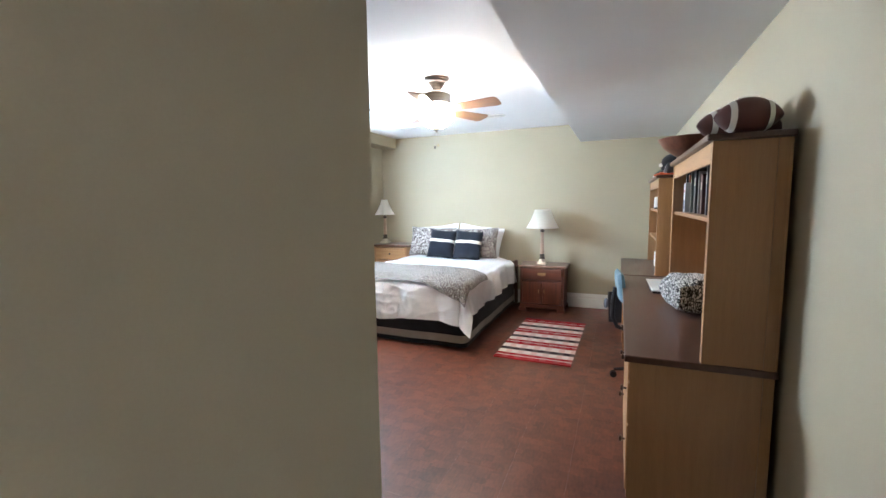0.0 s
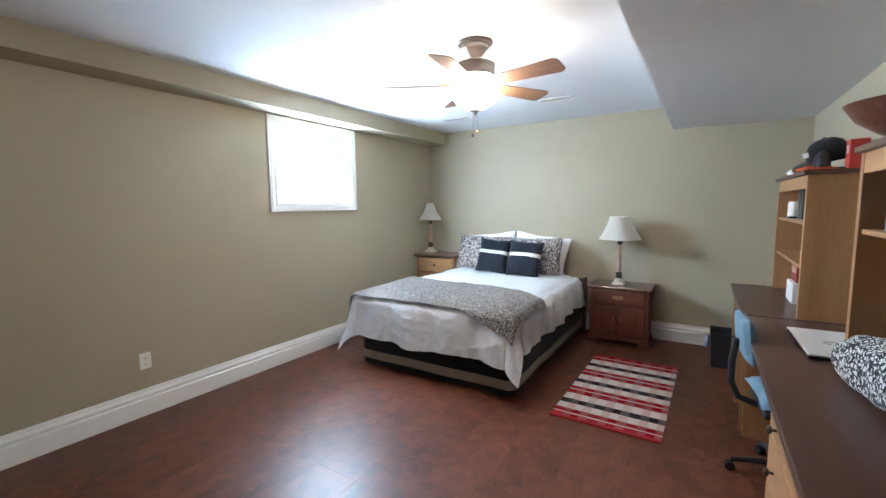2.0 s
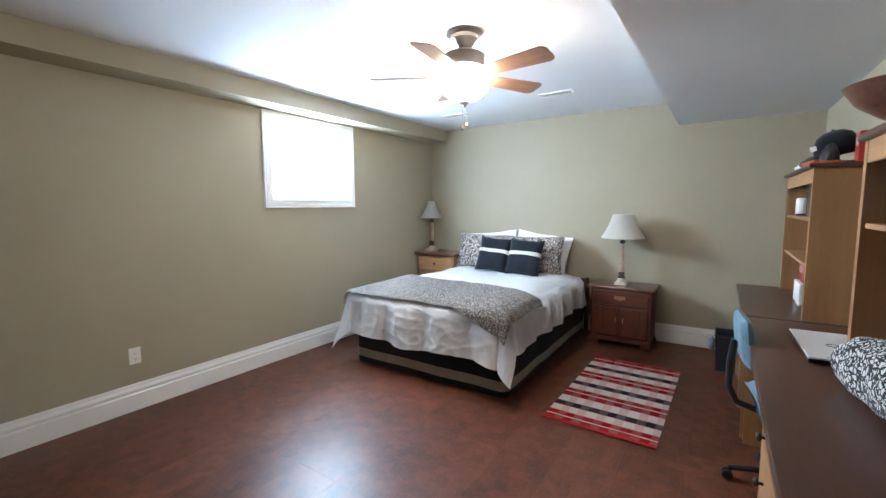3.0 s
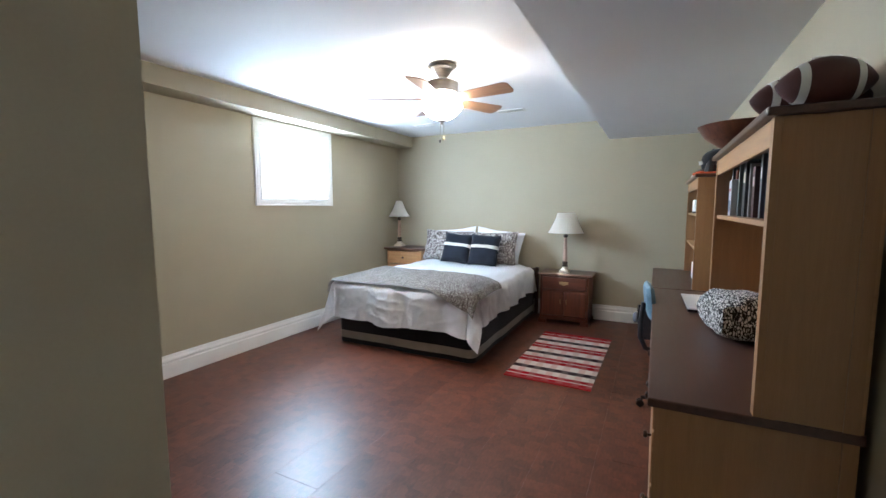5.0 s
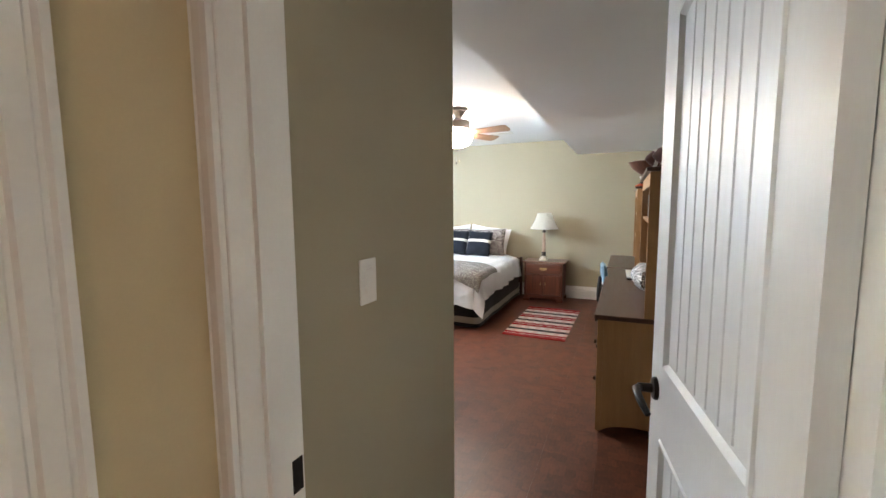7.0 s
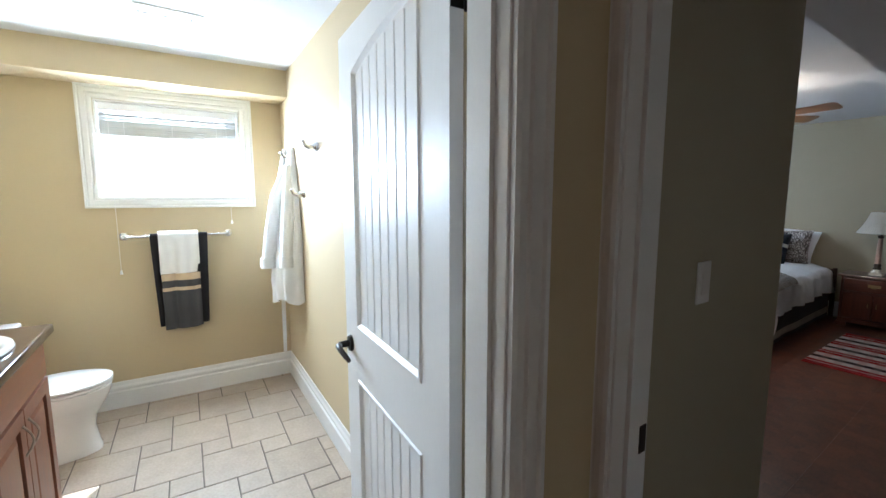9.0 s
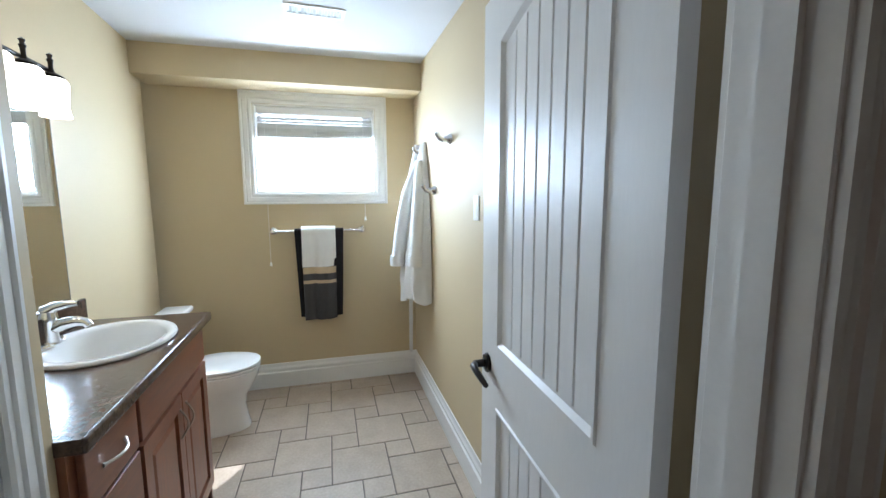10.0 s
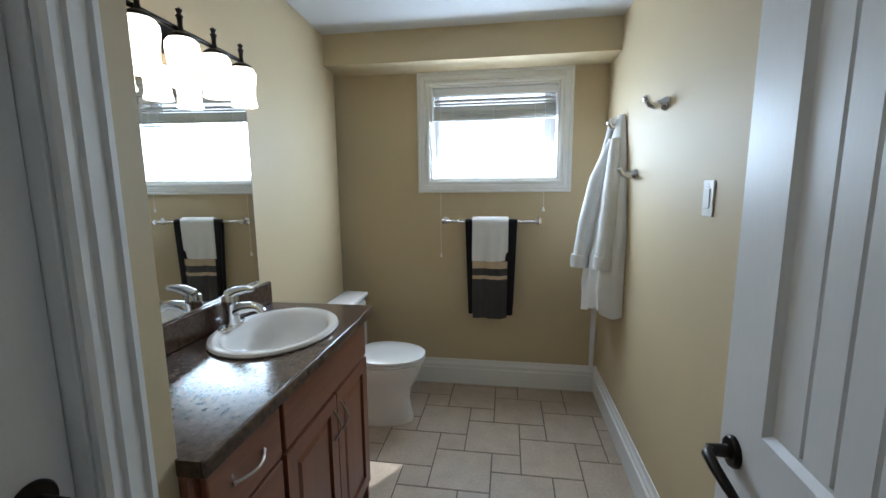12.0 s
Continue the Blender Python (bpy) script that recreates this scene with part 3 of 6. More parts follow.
def skirt_ring(z0, z1, out, wav):
    bm = bmesh.new()
    pts = []
    r = 0.07
    for k in range(40):
        pts.append((BX, BY - (BY - r) * k / 39, 0))
    for k in range(1, 8):
        a = math.pi / 2 * k / 8
        pts.append((BX - r + r * math.cos(a), r - r * math.sin(a), 0))
    for k in range(44):
        pts.append((BX - r - 2 * (BX - r) * k / 43, 0, 0))
    for k in range(1, 8):
        a = math.pi / 2 * k / 8
        pts.append((-BX + r - r * math.sin(a), r - r * math.cos(a), 0))
    for k in range(40):
        pts.append((-BX, r + (BY - r) * k / 39, 0))
    rows = []
    for z in (z0, (z0 + z1) / 2, z1):
        row = []
        for i, (x, y, _) in enumerate(pts):
            nx, ny = noise.noise((x * 3, y * 3, z * 2)), noise.noise((x * 3 + 9, y * 3, z * 2))
            cx, cy = (1 if x > 0 else -1) * (abs(x) > BX - 0.08), -1.0 * (y < 0.08)
            f = out + wav * (nx + 0.5 * ny) * (1.0 - 0.6 * z / 0.36)
            row.append(bm.verts.new((x + cx * f, y + cy * f, z)))
        rows.append(row)
    inner = [[bm.verts.new((v.co.x * 0.985, 0.012 + v.co.y * 0.985, v.co.z)) for v in row] for row in (rows[0], rows[-1])]
    for a, b in zip(rows, rows[1:]):
        for i in range(len(a) - 1):
            bm.faces.new((a[i], a[i + 1], b[i + 1], b[i]))
    for i in range(len(pts) - 1):
        bm.faces.new((rows[0][i + 1], rows[0][i], inner[0][i], inner[0][i + 1]))
        bm.faces.new((rows[-1][i], rows[-1][i + 1], inner[1][i + 1], inner[1][i]))
    bmesh.ops.recalc_face_normals(bm, faces=bm.faces[:])
    return bm


part("box_spring", box(-0.74, 0.74, 0.03, 2.03, 0.02, 0.36, 0.03), BLACK_CLOTH, bed)
part("mattress", box(-0.755, 0.755, 0.01, 2.04, 0.362, 0.62, 0.05, 3), WHITE_LINEN, bed, "", True)
part("skirt", skirt_ring(0.128, 0.37, 0.0, 0.012), BLACK_CLOTH, bed, "black cloth bed skirt", True)
part("skirt_band", skirt_ring(0.052, 0.128, 0.002, 0.012), BEIGE_BAND, bed, "grey beige band along the skirt", True)
part("skirt_hem", skirt_ring(0.006, 0.052, 0.0, 0.012), BLACK_CLOTH, bed, "", True)
DARK_WOOD = wood("dark_brown_wood", (0.075, 0.035, 0.022), (0.035, 0.016, 0.011), along=2)
part("headboard_rail", box(-0.78, 0.79, 2.045, 2.075, 0.2, 0.60, 0.006), DARK_WOOD, bed, "low dark wooden headboard rail")
for x in (-0.79, 0.795):
    part("headboard_post", box(x - 0.022, x + 0.022, 2.035, 2.08, 0, 0.615, 0.008), DARK_WOOD, bed)


def drape(x0, x1, y0, y1, top, lengths, nx, ny, puff, fold, seed, thick, flare=0.10, front_more=0.0, back_less=0.0, crease=0.0, spread=0.30):
    """A cloth laid over a box top from (x0, y0) to (x1, y1), hanging over its sides by lengths (left, right, front, back)."""
    bm = bmesh.new()
    left, right, front, back = lengths
    rows = []
    r = 0.085
    for j in range(ny + 1):
        row = []
        for i in range(nx + 1):
            u = i / nx
            tail = min(1, max(0, (u - 0.66) / 0.34))
            fr = front * (1 + front_more * tail * tail * (3 - 2 * tail))
            t = -fr + ((y1 - y0) * (1 - back_less * u ** 3) + fr + back) * j / ny
            s = -left + (x1 - x0 + left + right) * u
            k = 1 + 0.12 * noise.noise((s * 2.2 + seed, t * 2.2, 1.7))
            a = (max(0, -s) * -1 + max(0, s - (x1 - x0))) * k
            b = (max(0, -t) * -1 + max(0, t - (y1 - y0))) * k
            d = math.hypot(a, b)
            x, y = x0 + min(max(s, 0), x1 - x0), y0 + min(max(t, 0), y1 - y0)
            z = top + puff * (noise.noise((x * 2.6 + seed, y * 2.6, 0)) + 0.6 * noise.noise((x * 7 + seed, y * 5, 3)) + 0.3 * noise.noise((x * 17, y * 13 + seed, 5)))
            edge = min(x - x0, x1 - x, y - y0)
            z -= 0.03 * max(0, 1 - edge / 0.14) ** 2
            rumple = crease * ((1 - abs(noise.noise((s * 4.2 + t * 2.4 + seed, t * 7.5 - s * 2, 8)))) ** 5 + 0.7 * (1 - abs(noise.noise((s * 11 - t * 4 + seed, t * 9 + s * 5, 4)))) ** 5)
            z += rumple
            if d > 1e-6:
                corner = 2 * abs(a * b) / (d * d)
                fl = flare + spread * corner
                ang = min(d / r, math.pi / 2)
                far = max(0, d - r * math.pi / 2)
                h = r * math.sin(ang) + far * fl
                v = r * (1 - math.cos(ang)) + far * math.sqrt(max(0.1, 1 - fl * fl))
                along = (y - x) * 7 if a * b == 0 else math.atan2(b, a) * 2.2
                wave = fold * min(1, d / 0.2) * (0.8 * math.sin(along * 2.1 + 4 * noise.noise((x * 1.3, y * 1.3, seed))) + 1.3 * noise.noise((x * 5 + seed, y * 5, d * 2)) + 0.6 * noise.noise((x * 14 + seed, y * 14, d * 5)))
                h += wave + rumple * 1.3
                x, y, z = x + a / d * h, y + b / d * h, z - v
            row.append(bm.verts.new((x, y, z)))
        rows.append(row)
    for a, b in zip(rows, rows[1:]):
        for i in range(nx):
            bm.faces.new((a[i], a[i + 1], b[i + 1], b[i]))
    bmesh.ops.solidify(bm, geom=bm.faces[:], thickness=thick)
    return bm


duvet = single("duvet", drape(-2.815, -1.335, 3.84, 5.62, 0.672, (0.38, 0.33, 0.43, 0.02), 190, 200, 0.013, 0.020, 4.2, 0.02, crease=0.0045, spread=0.2), WHITE_LINEN, Matrix(), "rumpled white cotton duvet hanging over the bed", "duvet")
th = thing("throw_blanket", pose(0, 0, 0), "brown grey figured fleece throw across the bed foot", "blanket")
part("fleece", drape(-2.83, -1.32, 3.82, 4.52, 0.706, (0.19, 0.12, 0.06, 0.0), 110, 60, 0.014, 0.012, 7.7, 0.014, 0.12, 3.2, 0.22), THROW, th, "", True)
part("label_tag", box(-1.475, -1.42, 3.735, 3.75, 0.560, 0.60, 0.002), BLACK_CLOTH, th, "small black sewn label")


def pillow(name, m, wide, high, thick, material, label, seed, group):
    return single(name, cushion(wide, high, thick, 16, 0.5, seed), material, m, label, "pillow", group)


pillow("pillow", pose(-2.45, 5.82, 0.875, -14, -6, 2), 0.68, 0.46, 0.16, WHITE_LINEN, "plump white pillow leaning on the wall", 1.0, "bed pillows")
pillow("pillow", pose(-1.80, 5.82, 0.872, -14, 7, -2), 0.68, 0.46, 0.16, WHITE_LINEN, "plump white pillow leaning on the wall", 2.0, "bed pillows")
pillow("pillow", pose(-2.47, 5.66, 0.865, -18, 2, 4), 0.70, 0.45, 0.15, SHAM, "pillow in a grey figured sham", 3.0, "bed pillows")
pillow("pillow", pose(-1.80, 5.62, 0.86, -18, -2, -3), 0.68, 0.45, 0.15, SHAM, "pillow in a grey figured sham", 4.0, "bed pillows")


def throw_pillow(m, seed):
    p = thing("throw_pillow", m, "black throw pillow with a cream band across", "pillow", "throw pillows")
    part("cover", cushion(0.385, 0.41, 0.13, 16, 0.5, seed), NAVY, p, "", True)
    b = cushion(0.387, 0.412, 0.136, 32, 0.5, seed)
    bmesh.ops.delete(b, geom=[f for f in b.faces if not 0.012 < f.calc_center_median().z < 0.054], context="FACES")
    part("ribbon", b, CREAM_BAND, p, "cream ribbon band", True)


throw_pillow(pose(-2.215, 5.42, 0.865, -22, 5, 5), 5.0)
throw_pillow(pose(-1.815, 5.36, 0.86, -22, 3, 3), 6.0)

# nightstands
CHERRY = wood("cherry_wood", (0.100, 0.028, 0.014), (0.050, 0.014, 0.008), along=0, rough=0.38, coat=0.1)
CHERRY_UP = wood("cherry_wood_upright", (0.108, 0.030, 0.015), (0.056, 0.015, 0.008), along=2, rough=0.38, coat=0.1)
WALNUT = wood("brown_table_top", (0.115, 0.055, 0.032), (0.06, 0.027, 0.017), along=0, rough=0.35, coat=0.2)
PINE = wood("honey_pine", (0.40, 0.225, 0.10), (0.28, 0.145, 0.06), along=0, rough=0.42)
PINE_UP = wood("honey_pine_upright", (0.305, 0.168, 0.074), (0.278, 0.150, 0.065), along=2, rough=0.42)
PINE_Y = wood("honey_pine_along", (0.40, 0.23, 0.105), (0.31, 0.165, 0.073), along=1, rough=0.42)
BRASS = shade("aged_brass", (0.42, 0.33, 0.18), 0.35, 1.0, vary=0.1, bump=0)
KNOB = shade("dark_knob", (0.05, 0.035, 0.028), 0.35, 0.6, vary=0.1, bump=0)

ns = thing("nightstand", pose(-0.862, 5.505, 0), "dark cherry nightstand with a drawer and two doors", "nightstand")
for x in (-0.28, 0.262):
    part("side", boxes((x, x + 0.018, 0.02, 0.40, 0.06, 0.575)), CHERRY_UP, ns)
part("back", boxes((-0.262, 0.262, 0.38, 0.40, 0.06, 0.575)), CHERRY_UP, ns)
part("bottom", boxes((-0.262, 0.262, 0.02, 0.38, 0.062, 0.09)), CHERRY, ns)
part("rail", boxes((-0.262, 0.262, 0.02, 0.38, 0.40, 0.412)), CHERRY, ns)
part("rail", boxes((-0.262, 0.262, 0.02, 0.04, 0.562, 0.575)), CHERRY, ns)
part("top", box(-0.312, 0.312, 0.0, 0.41, 0.578, 0.604, 0.008), WALNUT, ns, "brown wooden top")
part("drawer", box(-0.255, 0.255, 0.008, 0.03, 0.418, 0.560, 0.005), CHERRY, ns)
pull = part("bail_pull", tube(arc((-0.04, -0.006, 0.495), (0.04, -0.006, 0.495), (0, -0.008, -0.022)), 0.0035, 8), BRASS, ns, "brass bail pull", True)
part("back_plate", box(-0.052, 0.052, 0.004, 0.008, 0.478, 0.512, 0.002), BRASS, pull)
for x0, x1, hx in ((-0.255, -0.003, -0.035), (0.003, 0.255, 0.035)):
    d = part("door", box(x0, x1, 0.008, 0.03, 0.10, 0.395, 0.005), CHERRY_UP, ns)
    part("door_panel", box(x0 + 0.012, x1 - 0.012, 0.0065, 0.012, 0.112, 0.383, 0.001), CHERRY_UP, d)
    part("door_pull", tube(arc((hx, 0.004, 0.295), (hx, 0.004, 0.245), (0, -0.016, 0)), 0.0035, 8), BRASS, d, "brass door pull", True)
plinth = boxes((-0.285, 0.285, 0.012, 0.40, 0.045, 0.062), (-0.295, -0.20, 0.0, 0.03, 0, 0.045), (0.20, 0.295, 0.0, 0.03, 0, 0.045), (-0.295, -0.265, 0.03, 0.10, 0, 0.045), (0.265, 0.295, 0.03, 0.10, 0, 0.045), (-0.295, -0.2, 0.36, 0.40, 0, 0.045), (0.2, 0.295, 0.36, 0.40, 0, 0.045))
part("bracket_base", plinth, CHERRY, ns)

nb = thing("nightstand", pose(-3.09, 5.49, 0), "honey pine nightstand with drawers and a brown top", "nightstand")
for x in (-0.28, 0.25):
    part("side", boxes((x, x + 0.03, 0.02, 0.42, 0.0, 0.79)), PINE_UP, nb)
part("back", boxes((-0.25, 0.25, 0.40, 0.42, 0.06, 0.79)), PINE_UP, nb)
part("bottom", boxes((-0.25, 0.25, 0.03, 0.40, 0.05, 0.08)), PINE, nb)
part("top", box(-0.325, 0.31, 0.0, 0.43, 0.792, 0.822, 0.008), WALNUT, nb, "brown wooden top")
for z0, z1 in ((0.60, 0.775), (0.35, 0.59), (0.10, 0.34)):
    d = part("drawer", box(-0.247, 0.247, 0.010, 0.035, z0, z1, 0.006), PINE, nb)
    part("knob", lathe([(0.006, 0), (0.006, 0.012), (0.015, 0.018), (0.013, 0.026), (0, 0.028)], 14, Matrix.Translation((0, 0.012, (z0 + z1) / 2)) @ Matrix.Rotation(radians(90), 4, "X")), KNOB, d, "dark round knob", True)

# table lamps
SHADE_CREAM = fabric("cream_pleated_fabric", (0.84, 0.81, 0.74), vary=0.02, fine=300, bump=0.1)
LAMP_CREAM = shade("cream_painted_wood", (0.62, 0.55, 0.44), 0.45, vary=0.08, bump=0.05)
LAMP_DARK = shade("dark_bronze_ring", (0.055, 0.04, 0.03), 0.4, 0.3, bump=0)
LAMP_STONE = shade("rosy_marble_column", (0.42, 0.28, 0.21), 0.35, vary=0.15, scale=25, bump=0.02)


def table_lamp(m, high, r_bot, r_top, shade_high, base_half, column, label, pleats):
    l = thing("table_lamp", m, label, "lamp", "table lamps")
    z = high - shade_high
    part("base", box(-base_half, base_half, -base_half, base_half, 0, 0.028, 0.006), LAMP_CREAM, l, "square cream base")
    part("base_step", lathe([(base_half * 0.8, 0.028), (base_half * 0.82, 0.045), (base_half * 0.55, 0.052), (base_half * 0.5, 0.075)], 20), LAMP_CREAM, l, "", True)
    part("ring", lathe([(base_half * 0.62, 0.072), (base_half * 0.66, 0.082), (base_half * 0.45, 0.094), (base_half * 0.6, 0.12), (base_half * 0.42, 0.135)], 20), LAMP_DARK, l, "dark bronze ring", True)
    part("column", lathe([(0.022, 0.132), (0.027, 0.17), (0.025, 0.22), (0.019, z - 0.07), (0.017, z - 0.055)], 20), column, l, "", True)
    part("capital", lathe([(0.018, z - 0.056), (0.027, z - 0.045), (0.027, z - 0.03), (0.014, z - 0.02), (0.012, z + 0.03)], 20), LAMP_DARK, l, "", True)
    bm = bmesh.new()
    n = pleats * 2
    rows = []
    for k in range(7):
        u = k / 6
        rr = r_bot + (r_top - r_bot) * (u + 0.10 * math.sin(math.pi * u))
        rows.append([bm.verts.new(((rr + (0.0022 if i % 2 else -0.0022)) * math.cos(2 * math.pi * i / n), (rr + (0.0022 if i % 2 else -0.0022)) * math.sin(2 * math.pi * i / n), z + shade_high * u)) for i in range(n)])
    for a, b in zip(rows, rows[1:]):
        for i in range(n):
            bm.faces.new((a[i], a[(i + 1) % n], b[(i + 1) % n], b[i]))
    bmesh.ops.solidify(bm, geom=bm.faces[:], thickness=0.002)
    sh = part("shade", bm, SHADE_CREAM, l, "cream pleated empire shade")
    part("shade_rim", tube([(r_top * math.cos(a * math.pi / 12), r_top * math.sin(a * math.pi / 12), high) for a in range(25)], 0.003, 6), SHADE_CREAM, sh, "", True)
    part("finial", lathe([(0.004, high - 0.01), (0.008, high + 0.004), (0.004, high + 0.012), (0, high + 0.016)], 10), BRASS, l, "", True)
    return l


table_lamp(pose(-0.885, 5.675, 0.604), 0.715, 0.205, 0.10, 0.235, 0.058, LAMP_STONE, "brass and marble column lamp with pleated cream shade", 60)
table_lamp(pose(-3.305, 5.74, 0.822), 0.665, 0.15, 0.045, 0.225, 0.062, LAMP_STONE, "column lamp with a tapered plain cream shade", 36)

# rug
RUG = bpy.data.materials.new("red_plaid_weave")
RUG.use_nodes = True
n, link = RUG.node_tree.nodes, RUG.node_tree.links.new
rb = n["Principled BSDF"]
rb.inputs["Roughness"].default_value, rb.inputs["Specular IOR Level"].default_value = 0.95, 0.1
sep = n.new("ShaderNodeSeparateXYZ")
link(n.new("ShaderNodeTexCoord").outputs["Object"], sep.inputs[0])


def stripes(socket, period, stops, offset=0.0):
    div = n.new("ShaderNodeMath")
    div.operation = "MULTIPLY_ADD"
    div.inputs[1].default_value, div.inputs[2].default_value = 1 / period, offset
    fr = n.new("ShaderNodeMath")
    fr.operation = "FRACT"
    ramp = n.new("ShaderNodeValToRGB")
    ramp.color_ramp.interpolation = "CONSTANT"
    while len(ramp.color_ramp.elements) < len(stops):
        ramp.color_ramp.elements.new(0.5)
    for e, (p, c) in zip(ramp.color_ramp.elements, stops):
        e.position, e.color = p, (*c, 1)
    link(socket, div.inputs[0])
    link(div.outputs[0], fr.inputs[0])
    link(fr.outputs[0], ramp.inputs[0])
    return ramp.outputs[0]


red, black, cream = (0.40, 0.009, 0.020), (0.035, 0.022, 0.034), (0.86, 0.81, 0.78)
cross = stripes(sep.outputs[1], 0.402, [(0.0, red), (0.17, cream), (0.205, red), (0.345, cream), (0.565, black), (0.74, cream)], -0.02)
length = stripes(sep.outputs[0], 0.235, [(0.0, (1, 1, 1)), (0.30, (0.90, 0.74, 0.73)), (0.52, (1, 1, 1)), (0.76, (0.86, 0.77, 0.76))])
mul = n.new("ShaderNodeMix")
mul.data_type, mul.blend_type = "RGBA", "MULTIPLY"
mul.inputs[0].default_value = 1.0
link(cross, mul.inputs[6])
link(length, mul.inputs[7])
pale = stripes(sep.outputs[0], 0.235, [(0.0, (0.03, 0.03, 0.03)), (0.30, (0.14, 0.14, 0.14)), (0.52, (0, 0, 0)), (0.76, (0.17, 0.17, 0.17))])
tint = n.new("ShaderNodeMix")
tint.data_type = "RGBA"
tint.inputs[7].default_value = (0.80, 0.74, 0.72, 1)
link(pale, tint.inputs[0])
link(mul.outputs[2], tint.inputs[6])
link(tint.outputs[2], rb.inputs["Base Color"])
wv = n.new("ShaderNodeTexNoise")
wv.inputs["Scale"].default_value = 350
bp = n.new("ShaderNodeBump")
bp.inputs["Strength"].default_value, bp.inputs["Distance"].default_value = 0.6, 0.003
link(wv.outputs[0], bp.inputs["Height"])
link(bp.outputs[0], rb.inputs["Normal"])
rug = thing("rug", pose(-0.995, 3.735, 0, 0, 0, -1.0), "red, black and cream plaid woven rug with red hems", "rug")
wv_bm = bmesh.new()
cells = [[wv_bm.verts.new((0.69 * i / 20, 0.03 + 1.32 * j / 40, 0.009 + 0.0025 * noise.noise((i * 0.4, j * 0.4, 0)))) for i in range(21)] for j in range(41)]
for a, b in zip(cells, cells[1:]):
    for i in range(20):
        wv_bm.faces.new((a[i], a[i + 1], b[i + 1], b[i]))
bmesh.ops.solidify(wv_bm, geom=wv_bm.faces[:], thickness=0.008)
part("weave", wv_bm, RUG, rug, "", True)
HEM = fabric("red_hem", (0.34, 0.012, 0.02), vary=0.1)
part("hem", box(-0.002, 0.692, 0.0, 0.032, 0.001, 0.012, 0.003), HEM, rug)
part("hem", box(-0.002, 0.692, 1.348, 1.378, 0.001, 0.012, 0.003), HEM, rug)

# ceiling fan
NICKEL = shade("brushed_nickel", (0.42, 0.37, 0.32), 0.32, 1.0, vary=0.08, bump=0.02, stretch=(1, 1, 12))
BLADE = wood("light_brown_blade", (0.30, 0.165, 0.085), (0.22, 0.115, 0.06), along=0, rough=0.4)
GLOBE = glowing("lit_frosted_glass", (1.0, 0.82, 0.62), 20.0)
fan = thing("ceiling_fan", pose(-1.365, 3.34, CEIL), "five-blade ceiling fan with brown blades and lit bowl", "ceiling fan")
part("canopy", lathe([(0.040, -0.092), (0.043, -0.080), (0.056, -0.070), (0.066, -0.048), (0.078, -0.040), (0.080, -0.022), (0.104, -0.016), (0.108, -0.008), (0.104, 0.0)], 36), NICKEL, fan, "brushed nickel canopy", True)
part("neck", lathe([(0.038, -0.118), (0.038, -0.090)], 24), NICKEL, fan, "", True)
part("motor_housing", lathe([(0.075, -0.222), (0.108, -0.216), (0.122, -0.204), (0.122, -0.196), (0.118, -0.192), (0.118, -0.145), (0.122, -0.140), (0.122, -0.130), (0.100, -0.118), (0.040, -0.112)], 40), NICKEL, fan, "brushed nickel motor housing", True)
part("light_fitter", lathe([(0.050, -0.278), (0.060, -0.270), (0.070, -0.238), (0.075, -0.222)], 28), NICKEL, fan, "", True)
part("centre_rod", lathe([(0.010, -0.392), (0.010, -0.276)], 12), NICKEL, fan, "", True)
part("bowl", lathe([(0.012, -0.393), (0.060, -0.384), (0.108, -0.356), (0.138, -0.322), (0.150, -0.296), (0.148, -0.278), (0.128, -0.258), (0.095, -0.246), (0.072, -0.242)], 40), GLOBE, fan, "lit frosted glass bowl", True)
part("bowl_cap", lathe([(0.0, -0.428), (0.008, -0.418), (0.010, -0.410), (0.030, -0.400), (0.034, -0.394), (0.0, -0.393)], 20), NICKEL, fan, "", True)
for x, z in ((0.012, -0.53), (-0.012, -0.545)):
    ch = part("pull_chain", tube([(x, 0, -0.405), (x * 1.3, 0, z + 0.02)], 0.0016, 6), NICKEL, fan)
    part("chain_bob", lathe([(0, -0.012), (0.008, -0.006), (0.008, 0.006), (0.003, 0.014), (0, 0.016)], 12, Matrix.Translation((x * 1.3, 0, z))), LAMP_DARK if x < 0 else BRASS, ch, "", True)
for i in range(5):
    turn = pose(0, 0, -0.245, 0, 0, -9 + 72 * i) @ pose(0, 0, 0, -13, 0, 0)
    bm = bmesh.new()
    outline = [(0.14, -0.045), (0.20, -0.052), (0.53, -0.070), (0.552, -0.060), (0.562, -0.04), (0.562, 0.04), (0.552, 0.060), (0.53, 0.070), (0.20, 0.052), (0.14, 0.045)]
    lo = [bm.verts.new((x, y, -0.003)) for x, y in outline]
    hi = [bm.verts.new((x, y, 0.003)) for x, y in outline]
    bm.faces.new(lo[::-1])
    bm.faces.new(hi)
    for k in range(len(lo)):
        bm.faces.new((lo[k], lo[(k + 1) % len(lo)], hi[(k + 1) % len(lo)], hi[k]))
    bl = part("blade", bm, BLADE, fan, "light brown wooden blade")
    bl.matrix_local = turn
    ir = part("blade_iron", tube([(0.07, 0, 0.02), (0.10, 0, 0.008), (0.15, 0.02, 0.006), (0.20, 0.022, 0.006)], 0.007, 8), NICKEL, bl, "", True)

